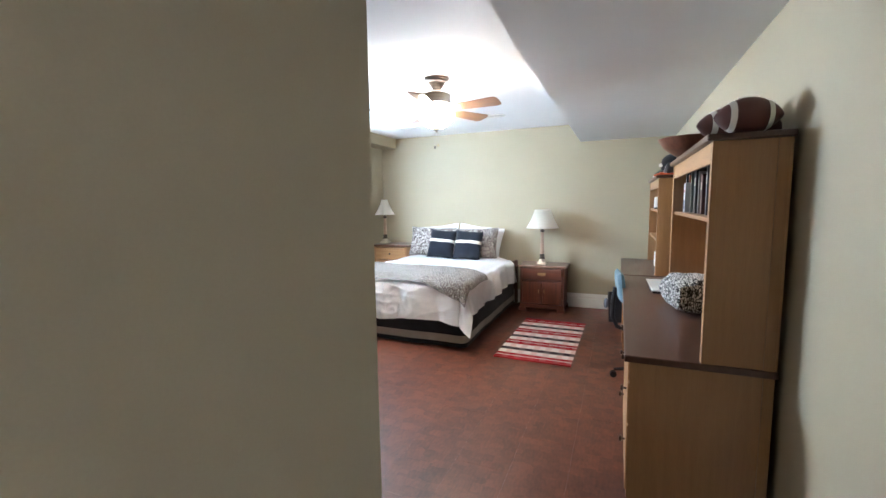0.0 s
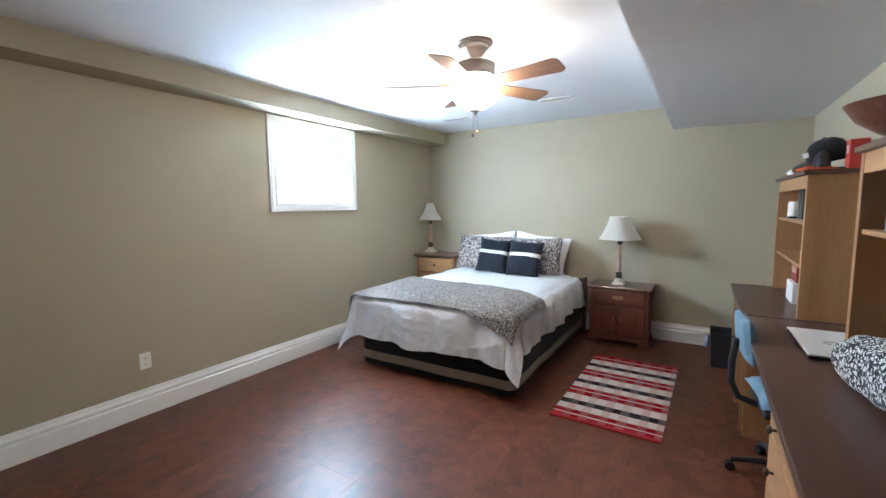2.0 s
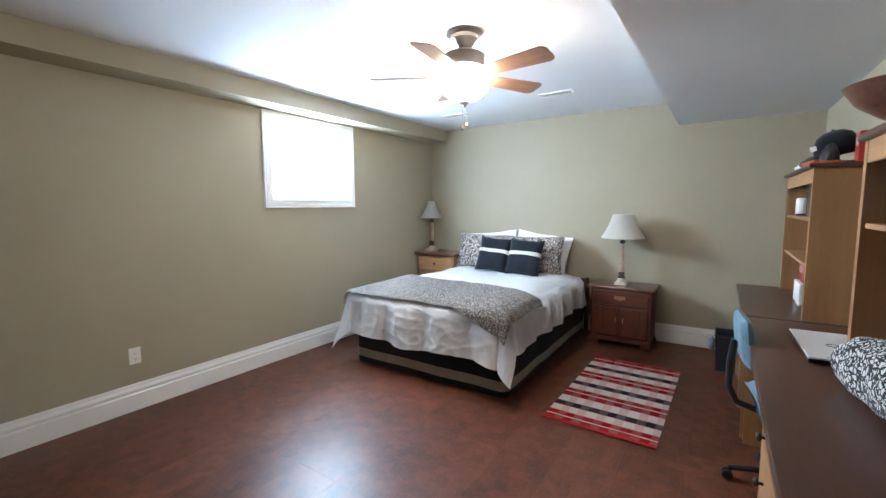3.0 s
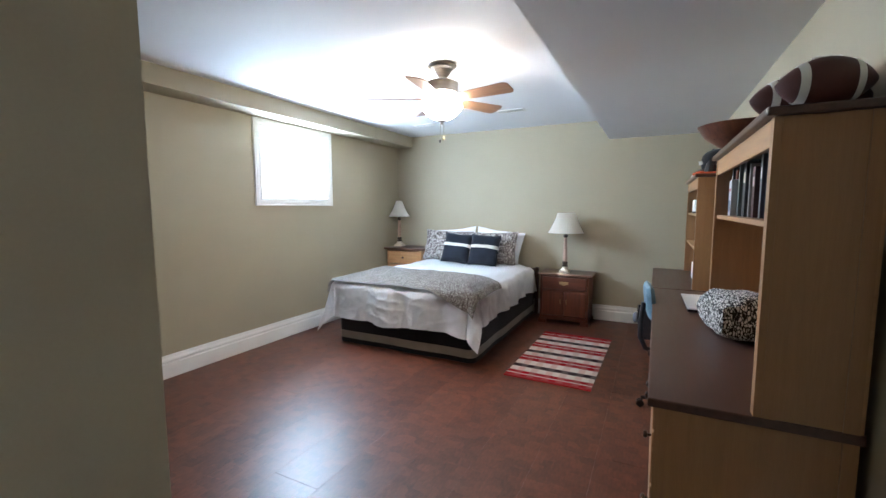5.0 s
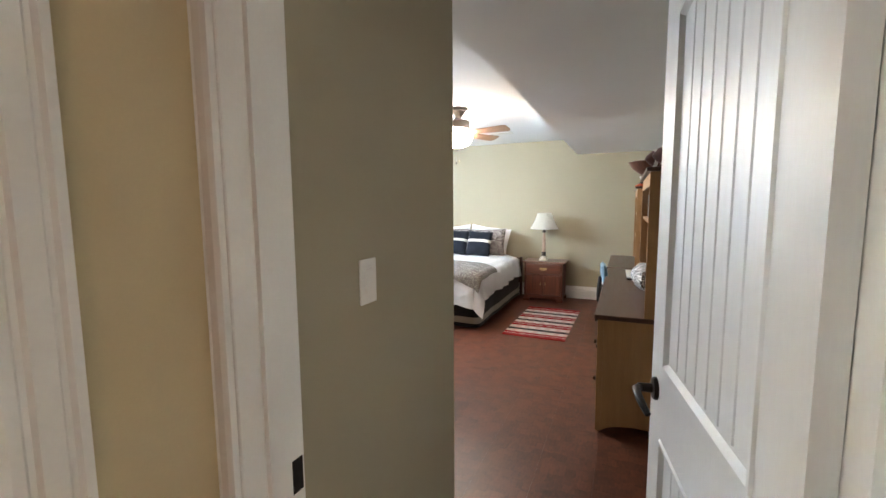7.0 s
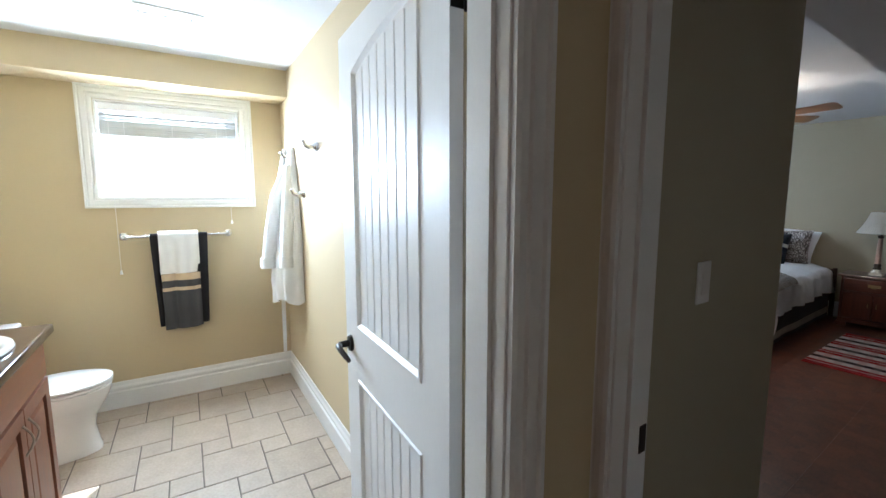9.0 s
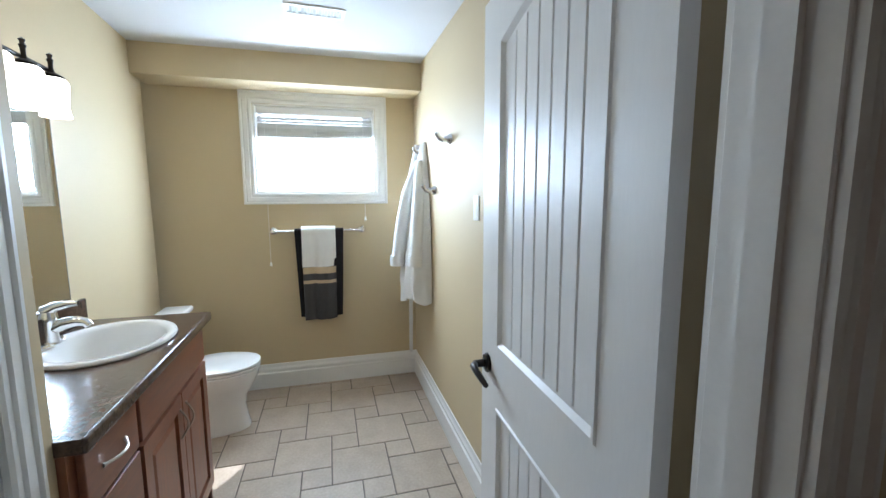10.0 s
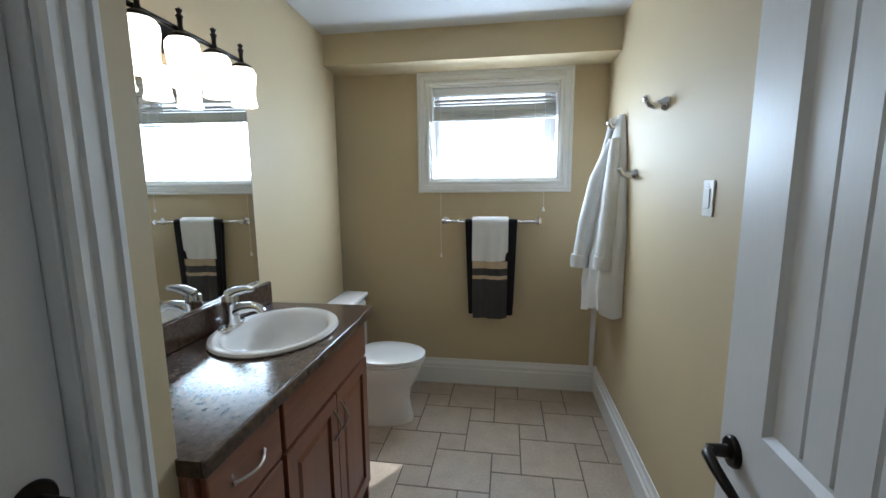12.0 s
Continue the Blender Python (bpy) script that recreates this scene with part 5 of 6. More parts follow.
for i in range(5):
    a = radians(180 + 72 * i)
    leg = part("base_leg", tube([(0.03 * math.cos(a), 0.03 * math.sin(a), 0.088), (0.15 * math.cos(a), 0.15 * math.sin(a), 0.082), (0.265 * math.cos(a), 0.265 * math.sin(a), 0.062)], [0.019, 0.016, 0.012], 8), BLACK_PLASTIC, ch, "", True)
    for o in (-0.012, 0.012):
        m = Matrix.Translation((0.268 * math.cos(a), 0.268 * math.sin(a), 0.025)) @ Matrix.Rotation(a, 4, "Z") @ Matrix.Translation((0, o, 0)) @ Matrix.Rotation(radians(90), 4, "X")
        part("caster", lathe([(0.018, -0.009), (0.025, -0.006), (0.025, 0.006), (0.018, 0.009)], 16, m), BLACK_PLASTIC, leg, "", True)

# ---- bathroom ----
PORCELAIN = shade("white_porcelain", (0.82, 0.81, 0.79), 0.12, vary=0.01, bump=0, coat=0.4)
VANITY = wood("red_brown_maple", (0.215, 0.078, 0.037), (0.145, 0.050, 0.025), along=0, rough=0.36, coat=0.3)
VANITY_UP = wood("red_brown_maple_upright", (0.215, 0.078, 0.037), (0.145, 0.050, 0.025), along=2, rough=0.36, coat=0.3)
LAMINATE = shade("mottled_brown_laminate", (0.098, 0.060, 0.040), 0.19, vary=0.2, scale=60, fine=140, bump=0.06, dark=(0.042, 0.027, 0.020))
TOWEL_BLACK = fabric("black_terry", (0.012, 0.010, 0.012), fine=300, bump=0.8)
TOWEL_WHITE = fabric("white_terry", (0.76, 0.75, 0.72), vary=0.03, fine=300, bump=0.8)
TOWEL_GREY = fabric("charcoal_terry", (0.065, 0.062, 0.062), fine=300, bump=0.8)
TOWEL_TAN = fabric("tan_terry_band", (0.55, 0.42, 0.27), fine=300, bump=0.5)

VX0, VX1, VF = -2.30, -1.23, -1.525
van = thing("vanity_cabinet", pose(0, 0, 0), "red brown wooden vanity cabinet with drawers and doors", "cabinet")
part("body", boxes((VX0, VX0 + 0.018, -1.985, VF, 0.0, 0.904), (VX1 - 0.018, VX1, -1.985, VF, 0.0, 0.904), (VX0 + 0.018, VX1 - 0.018, -1.985, VF - 0.02, 0.10, 0.118), (VX0 + 0.018, VX1 - 0.018, VF - 0.08, VF - 0.065, 0.0, 0.10)), VANITY_UP, van)
part("face_frame", boxes((VX0 + 0.018, VX0 + 0.05, VF - 0.018, VF, 0.10, 0.904), (-1.575, -1.53, VF - 0.018, VF, 0.10, 0.904), (VX1 - 0.045, VX1 - 0.018, VF - 0.018, VF, 0.10, 0.904), (VX0 + 0.05, -1.575, VF - 0.018, VF, 0.725, 0.745), (VX0 + 0.05, -1.575, VF - 0.018, VF, 0.87, 0.904), (-1.53, VX1 - 0.045, VF - 0.018, VF, 0.87, 0.904), (VX0 + 0.05, VX1 - 0.045, VF - 0.018, VF, 0.10, 0.125), (-1.53, VX1 - 0.045, VF - 0.018, VF, 0.725, 0.74), (-1.53, VX1 - 0.045, VF - 0.018, VF, 0.43, 0.445)), VANITY, van)


def bow_pull(parent, a, b):
    a, b = Vector(a), Vector(b)
    p = part("pull", tube(arc(a, b, (0, 0.026, 0), 12), [0.0065] + [0.004] * 11 + [0.0065], 8), NICKEL, parent, "brushed chrome bow pull", True)
    return p


def raised(parent, name, x0, x1, z0, z1, material):
    d = part(name, box(x0, x1, VF + 0.001, VF + 0.019, z0, z1, 0.004), material, parent)
    return d


def framed_door(x0, x1, z0, z1, px):
    d = part("door", boxes((x0, x0 + 0.055, VF + 0.001, VF + 0.02, z0, z1), (x1 - 0.055, x1, VF + 0.001, VF + 0.02, z0, z1), (x0 + 0.055, x1 - 0.055, VF + 0.001, VF + 0.02, z0, z0 + 0.055), (x0 + 0.055, x1 - 0.055, VF + 0.001, VF + 0.02, z1 - 0.055, z1)), VANITY_UP, van)
    bm = bmesh.new()
    rings = []
    for inset, y in ((0.055, VF + 0.008), (0.06, VF + 0.006), (0.085, VF + 0.017), (0.09, VF + 0.017)):
        rings.append([bm.verts.new(p) for p in ((x0 + inset, y, z0 + inset), (x1 - inset, y, z0 + inset), (x1 - inset, y, z1 - inset), (x0 + inset, y, z1 - inset))])
    for a, b in zip(rings, rings[1:]):
        for i in range(4):
            bm.faces.new((a[i], a[(i + 1) % 4], b[(i + 1) % 4], b[i]))
    bm.faces.new(rings[-1])
    bmesh.ops.recalc_face_normals(bm, faces=bm.faces[:])
    part("door_panel", bm, VANITY_UP, d)
    bow_pull(d, (px, VF + 0.02, z1 - 0.05), (px, VF + 0.02, z1 - 0.165))
    return d


raised(van, "false_front", VX0 + 0.035, -1.565, 0.735, 0.885, VANITY)
framed_door(VX0 + 0.035, -1.928, 0.115, 0.722, -1.96)
framed_door(-1.922, -1.565, 0.115, 0.722, -1.892)
for z0, z1 in ((0.735, 0.885), (0.44, 0.722), (0.115, 0.428)):
    d = raised(van, "drawer", -1.545, VX1 - 0.03, z0, z1, VANITY)
    bow_pull(d, (-1.46, VF + 0.02, (z0 + z1) / 2), (-1.335, VF + 0.02, (z0 + z1) / 2))

# worktop with a rounded front edge
wt = thing("countertop", pose(0, 0, 0), "mottled dark brown laminate countertop with backsplash", "countertop")
SX, SY = -1.95, -1.735
top = bmesh.new()
nseg = 40
rim = []
ZT, ZB = 0.942, 0.906
corners = []
X0, X1, Y0, Y1 = VX0 - 0.02, VX1 + 0.003, -1.987, VF + 0.035
for i in range(nseg):
    a = 2 * math.pi * i / nseg
    rim.append((SX + 0.235 * math.cos(a), SY + 0.19 * math.sin(a)))
    cx, cy = math.cos(a), math.sin(a)
    k = min((X1 - SX) / cx if cx > 1e-6 else 9, (X0 - SX) / cx if cx < -1e-6 else 9, (Y1 - SY) / cy if cy > 1e-6 else 9, (Y0 - SY) / cy if cy < -1e-6 else 9)
    corners.append((SX + cx * k, SY + cy * k))
for cxy in ((X0, Y0), (X1, Y0), (X1, Y1), (X0, Y1)):
    i = min(range(nseg), key=lambda q: (corners[q][0] - cxy[0]) ** 2 + (corners[q][1] - cxy[1]) ** 2)
    corners[i] = cxy
ri = [top.verts.new((x, y, ZT)) for x, y in rim]
ro = [top.verts.new((x, y, ZT)) for x, y in corners]
rb2 = [top.verts.new((x, y, ZB)) for x, y in corners]
rbi = [top.verts.new((x, y, ZB)) for x, y in rim]
for i in range(nseg):
    j = (i + 1) % nseg
    for q in ((ri[i], ro[i], ro[j], ri[j]), (ro[i], rb2[i], rb2[j], ro[j]), (rb2[i], rbi[i], rbi[j], rb2[j]), (rbi[i], ri[i], ri[j], rbi[j])):
        top.faces.new(q)
bmesh.ops.recalc_face_normals(top, faces=top.faces[:])
part("worktop", top, LAMINATE, wt)
part("front_edge", box(X0, X1, Y1 - 0.002, Y1 + 0.012, ZB - 0.002, ZT + 0.001, 0.006, 3), LAMINATE, wt, "", True)
part("backsplash", box(X0, X1, Y0 + 0.001, Y0 + 0.022, ZT + 0.001, ZT + 0.10, 0.005), LAMINATE, wt)


def oval(sx, sy, prof, m, seg=44):
    """An oval dish from (scale, height) pairs on half axes sx and sy."""
    bm = bmesh.new()
    rings = [[bm.verts.new(m @ Vector((sx * k * math.cos(2 * math.pi * i / seg), sy * k * math.sin(2 * math.pi * i / seg), z))) for i in range(seg)] for k, z in prof]
    for a, b in zip(rings, rings[1:]):
        for i in range(seg):
            bm.faces.new((a[i], a[(i + 1) % seg], b[(i + 1) % seg], b[i]))
    bm.faces.new(rings[-1])
    bmesh.ops.recalc_face_normals(bm, faces=bm.faces[:])
    return bm


sink = thing("sink", pose(SX, SY, ZT), "white oval drop-in sink set in the countertop", "sink")
part("basin", oval(0.262, 0.215, [(0.98, 0.0005), (1.0, 0.006), (0.985, 0.014), (0.95, 0.017), (0.86, 0.014), (0.81, 0.002), (0.76, -0.04), (0.66, -0.095), (0.45, -0.13), (0.12, -0.14)], Matrix()), PORCELAIN, sink, "", True)
part("drain", lathe([(0.022, -0.1385), (0.022, -0.136), (0.0, -0.137)], 18), CHROME, sink, "chrome drain", True)
part("overflow", lathe([(0.008, 0), (0.008, 0.002), (0, 0.002)], 12, Matrix.Translation((0, 0.145, -0.06)) @ Matrix.Rotation(radians(70), 4, "X")), CHROME, sink, "", True)

fau = thing("faucet", pose(SX - 0.0, -1.915, ZT + 0.012), "chrome single-lever faucet on the sink", "faucet")
part("base", oval(0.075, 0.028, [(1.0, 0.0), (1.0, 0.006), (0.9, 0.012), (0.3, 0.014)], Matrix(), 28), CHROME, fau, "", True)
part("body", lathe([(0.030, 0.008), (0.028, 0.03), (0.029, 0.085), (0.031, 0.10), (0.026, 0.122), (0, 0.130)], 24), CHROME, fau, "", True)
part("spout", tube([(0, 0.01, 0.055), (0, 0.05, 0.075), (0, 0.09, 0.080), (0, 0.115, 0.074), (0, 0.125, 0.06)], [0.022, 0.021, 0.018, 0.016, 0.014], 14), CHROME, fau, "", True)
part("lever", tube([(0, -0.005, 0.118), (0.0, 0.03, 0.138), (0.0, 0.07, 0.146), (0.0, 0.098, 0.146)], [0.024, 0.018, 0.013, 0.009], 12), CHROME, fau, "", True)

MIRROR = bpy.data.materials.new("silvered_mirror")
MIRROR.use_nodes = True
mb = MIRROR.node_tree.nodes["Principled BSDF"]
mb.inputs["Base Color"].default_value, mb.inputs["Metallic"].default_value, mb.inputs["Roughness"].default_value = (0.86, 0.88, 0.87, 1), 1.0, 0.0
mir = thing("mirror", pose(0, BATH_S, 0), "large frameless wall mirror above the vanity", "mirror")
part("silvered_glass", boxes((-2.292, -1.232, 0.004, 0.0085, 1.046, 1.86)), MIRROR, mir)
part("edge", boxes((-2.296, -2.292, 0.002, 0.009, 1.046, 1.86), (-2.292, -1.232, 0.002, 0.009, 1.86, 1.863)), shade("dark_mirror_edge", (0.06, 0.07, 0.065), 0.3, bump=0), mir, "dark polished edge")

# vanity light
OPAL = glowing("lit_opal_glass", (1.0, 0.86, 0.68), 5.8)
vl = thing("vanity_light", pose(0, BATH_S, 0), "oil-rubbed bronze bar light with four lit glass shades", "wall light")
part("back_plate", box(-1.92, -1.78, 0.0, 0.022, 1.895, 1.985, 0.008), BRONZE, vl)
part("stem", tube([(-1.85, 0.015, 1.945), (-1.85, 0.10, 1.945)], 0.011, 10), BRONZE, vl, "", True)
part("bar", tube([(-2.12, 0.105, 1.945), (-1.58, 0.105, 1.945)], 0.008, 10), BRONZE, vl, "", True)
for x in (-2.095, -1.935, -1.775, -1.615):
    sm = Matrix.Translation((x, 0.118, 0))
    arm = part("finial", lathe([(0.006, 1.925), (0.011, 1.932), (0.007, 1.95), (0.008, 1.97), (0.011, 1.978), (0.006, 1.986), (0.010, 1.996), (0.0, 2.004)], 16, sm), BRONZE, vl, "", True)
    part("cap", lathe([(0.036, 1.914), (0.034, 1.922), (0.02, 1.932), (0.008, 1.935)], 20, sm), BRONZE, arm, "", True)
    part("glass_shade", lathe([(0.046, 1.776), (0.047, 1.779), (0.042, 1.795), (0.0405, 1.82), (0.044, 1.855), (0.0475, 1.882), (0.046, 1.900), (0.038, 1.912), (0.026, 1.916)], 28, sm), OPAL, arm, "lit opal glass shade", True)

# toilet, its back to the south wall
tl = thing("toilet", pose(-2.99, -1.925, 0) @ Matrix.Diagonal((1, 0.91, 1, 1)), "white two-piece toilet with the lid closed", "toilet")


def egg(prof, seg=36, cy=0.39):
    """A body of egg-shaped rings: (half width, back y, front y, height)."""
    bm = bmesh.new()
    rings = []
    for hw, y0, y1, z in prof:
        mid, row = y0 + (y1 - y0) * 0.42, []
        for i in range(seg):
            a = 2 * math.pi * i / seg
            s, c = math.sin(a), math.cos(a)
            row.append(bm.verts.new((hw * (abs(c) ** 0.85) * (1 if c > 0 else -1), mid + (s * (y1 - mid) if s > 0 else s * (mid - y0)), z)))
        rings.append(row)
    for a, b in zip(rings, rings[1:]):
        for i in range(seg):
            bm.faces.new((a[i], a[(i + 1) % seg], b[(i + 1) % seg], b[i]))
    bm.faces.new(rings[0][::-1])
    bm.faces.new(rings[-1])
    return bm


part("pedestal", egg([(0.125, 0.08, 0.575, 0.0), (0.125, 0.08, 0.575, 0.02), (0.115, 0.09, 0.565, 0.05), (0.108, 0.10, 0.55, 0.15), (0.12, 0.11, 0.565, 0.22), (0.155, 0.14, 0.615, 0.29), (0.178, 0.16, 0.645, 0.35), (0.182, 0.16, 0.655, 0.39), (0.178, 0.165, 0.65, 0.395)]), PORCELAIN, tl, "", True)
part("seat", egg([(0.178, 0.18, 0.65, 0.397), (0.184, 0.17, 0.66, 0.402), (0.184, 0.17, 0.66, 0.412), (0.18, 0.18, 0.655, 0.416)]), PORCELAIN, tl, "", True)
part("lid", egg([(0.178, 0.18, 0.655, 0.419), (0.186, 0.172, 0.663, 0.424), (0.184, 0.175, 0.66, 0.436), (0.165, 0.19, 0.63, 0.444), (0.06, 0.3, 0.5, 0.447)]), PORCELAIN, tl, "", True)
part("tank", box(-0.20, 0.20, 0.02, 0.185, 0.39, 0.735, 0.03, 4), PORCELAIN, tl, "", True)
part("tank_lid", box(-0.212, 0.212, 0.012, 0.197, 0.737, 0.772, 0.014, 3), PORCELAIN, tl, "", True)
part("flush_lever", tube([(0.13, 0.19, 0.69), (0.13, 0.208, 0.69), (0.07, 0.212, 0.684)], 0.006, 8), CHROME, tl, "chrome flush lever", True)

# towel rail and towels
rail = thing("towel_rail", pose(W, 0, 0), "chrome towel rail on the wall under the window", "towel rail")
part("bar", tube([(0.07, -1.235, 1.225), (0.07, -0.585, 1.225)], 0.009, 12), CHROME, rail, "", True)
for y in (-1.235, -0.585):
    turn = Matrix.Translation((0, y, 1.225)) @ Matrix.Rotation(radians(90), 4, "Y")
    part("post", lathe([(0.028, 0), (0.028, 0.006), (0.02, 0.014), (0.012, 0.02), (0.012, 0.055), (0.017, 0.06), (0.017, 0.082), (0.0, 0.086)], 20, turn), CHROME, rail, "", True)


def hanging_towel(y0, y1, z_low, z_back, off, z_from, z_to, taper, seed, thick=0.011):
    """The front and back fall of a towel folded over the rail; z_from and z_to cut out one band of its front (None: all)."""
    bm = bmesh.new()
    ny = 22
    path = []
    if z_from is None:
        for k in range(14):
            path.append((0.07 - off, z_back + (1.225 - z_back) * k / 13))
        for k in range(1, 8):
            a = math.pi * k / 8
            path.append((0.07 - off * math.cos(a), 1.225 + off * math.sin(a)))
    lo, hi = (z_low, 1.225) if z_from is None else (z_to, z_from)
    for k in range(25):
        path.append((0.07 + off, hi + (lo - hi) * k / 24))
    rows = []
    for x, z in path:
        u = max(0, (1.225 - z) / 0.68)
        row = []
        for i in range(ny + 1):
            s = i / ny
            y = y0 + (y1 - y0) * s + taper * u * (0.5 - s) * 2
            wav = (0.012 * math.sin(s * 9 + seed) + 0.007 * math.sin(s * 21 + 2 * seed)) * min(1, u * 2.2)
            row.append(bm.verts.new((x + (wav if x > 0.07 else 0.3 * wav), y, z + 0.006 * noise.noise((y * 6, seed, 0)) * (z < z_low + 0.03))))
        rows.append(row)
    for a, b in zip(rows, rows[1:]):
        for i in range(ny):
            bm.faces.new((a[i], a[i + 1], b[i + 1], b[i]))
    bmesh.ops.recalc_face_normals(bm, faces=bm.faces[:])
    bmesh.ops.solidify(bm, geom=bm.faces[:], thickness=thick)
    return bm


bt = thing("bath_towel", pose(W, 0, 0), "large black bath towel folded over the rail", "towel")
part("cloth", hanging_towel(-1.085, -0.730, 0.572, 0.63, 0.020, None, None, 0.025, 0.4), TOWEL_BLACK, bt, "", True)
ht = thing("hand_towel", pose(W, 0, 0), "white hand towel with tan and charcoal bands", "towel")
part("upper_cloth", hanging_towel(-1.035, -0.79, 0.955, 0.80, 0.036, None, None, 0.004, 1.9), TOWEL_WHITE, ht, "", True)
for z1, z0, mt in ((0.953, 0.905, TOWEL_TAN), (0.905, 0.855, TOWEL_GREY), (0.855, 0.83, TOWEL_TAN), (0.83, 0.55, TOWEL_GREY)):
    part("band", hanging_towel(-1.035, -0.79, 0.55, 0.8, 0.036, z1, z0, 0.004, 1.9), mt, ht, "", True)


# robe hooks and robe
def robe_hook(x, z):
    h = thing("robe_hook", pose(x, BATH_N, z), "chrome robe hook on the beige wall", "hook", "robe hooks")
    part("rose", lathe([(0.031, 0), (0.030, 0.006), (0.026, 0.014), (0.017, 0.026), (0.014, 0.04)], 20, Matrix.Rotation(radians(90), 4, "X")), CHROME, h, "", True)
    part("arm", tube([(0, -0.02, 0), (0, -0.045, -0.008), (0, -0.066, 0.0), (0, -0.078, 0.018)], [0.017, 0.015, 0.013, 0.011], 12), CHROME, h, "", True)
    part("tip", lathe([(0, -0.014), (0.013, -0.008), (0.015, 0.003), (0.010, 0.011), (0, 0.013)], 14, Matrix.Translation((0, -0.08, 0.024))), CHROME, h, "", True)


robe_hook(-2.38, 1.797)
robe_hook(-2.743, 1.519)
robe_hook(-3.03, 1.791)

robe = thing("bathrobe", pose(-3.03, BATH_N, 0), "white terry bathrobe hanging from a wall hook", "bathrobe")
bm = bmesh.new()
rows = []
for k in range(31):
    u = k / 30
    z = 1.855 - 1.11 * u
    hw = 0.035 + 0.16 * min(1, u * 1.7) ** 0.7
    dp = 0.028 + 0.145 * min(1, u * 1.15) ** 0.85
    row = []
    for i in range(33):
        a = math.pi * i / 32
        f = 1 + 0.10 * math.sin(a * 13 + 3 * noise.noise((u * 2, 0, 0))) * min(1, u * 2) + 0.06 * noise.noise((a * 3, u * 6, 2))
        row.append(bm.verts.new((hw * math.cos(a) * (0.9 + 0.1 * f), -0.006 - dp * math.sin(a) * f, z - 0.02 * math.sin(a * 5) * (k == 30))))
    rows.append(row)
for a, b in zip(rows, rows[1:]):
    for i in range(32):
        bm.faces.new((a[i], a[i + 1], b[i + 1], b[i]))
bm.faces.new(rows[0])
bmesh.ops.recalc_face_normals(bm, faces=bm.faces[:])
bmesh.ops.solidify(bm, geom=bm.faces[:], thickness=0.008)
part("body", bm, TOWEL_WHITE, robe, "", True)
for zl, xx, yy in ((0.985, -0.02, -0.205), (1.0, 0.135, -0.105)):
    sl = part("sleeve", tube([(xx * 0.35, -0.05, 1.72), (xx * 0.7, yy * 0.62, 1.5), (xx, yy * 0.85, 1.25), (xx, yy, zl + 0.03)], [0.028, 0.045, 0.048, 0.046], 18), TOWEL_WHITE, robe, "", True)
    part("cuff", tube([(xx, yy, zl + 0.075), (xx, yy, zl + 0.04), (xx, yy, zl)], [0.052, 0.056, 0.054], 18), TOWEL_WHITE, sl, "folded terry cuff", True)
part("collar", tube([(-0.03, -0.05, 1.84), (-0.035, -0.095, 1.6), (-0.02, -0.14, 1.35), (0.0, -0.165, 1.1)], [0.018, 0.026, 0.026, 0.02], 10), TOWEL_WHITE, robe, "", True)
part("hanging_loop", tube([(-0.012, -0.02, 1.85), (0, -0.055, 1.815), (0.012, -0.02, 1.85)], 0.004, 6), TOWEL_WHITE, robe, "", True)
belt = bmesh.new()
bpts = [(0.03, 1.05, 0.026), (0.02, 0.8, 0.024), (0.01, 0.55, 0.021), (0.0, 0.335, 0.012)]
brow = [[belt.verts.new((x + w * s, -0.12 + 0.01 * s, z)) for s in (-1, -0.3, 0.4, 1)] for x, z, w in bpts]
for a, b in zip(brow, brow[1:]):
    for i in range(3):
        belt.faces.new((a[i], a[i + 1], b[i + 1], b[i]))
bmesh.ops.solidify(belt, geom=belt.faces[:], thickness=0.012)
part("belt", belt, TOWEL_WHITE, robe, "belt end hanging down", True)

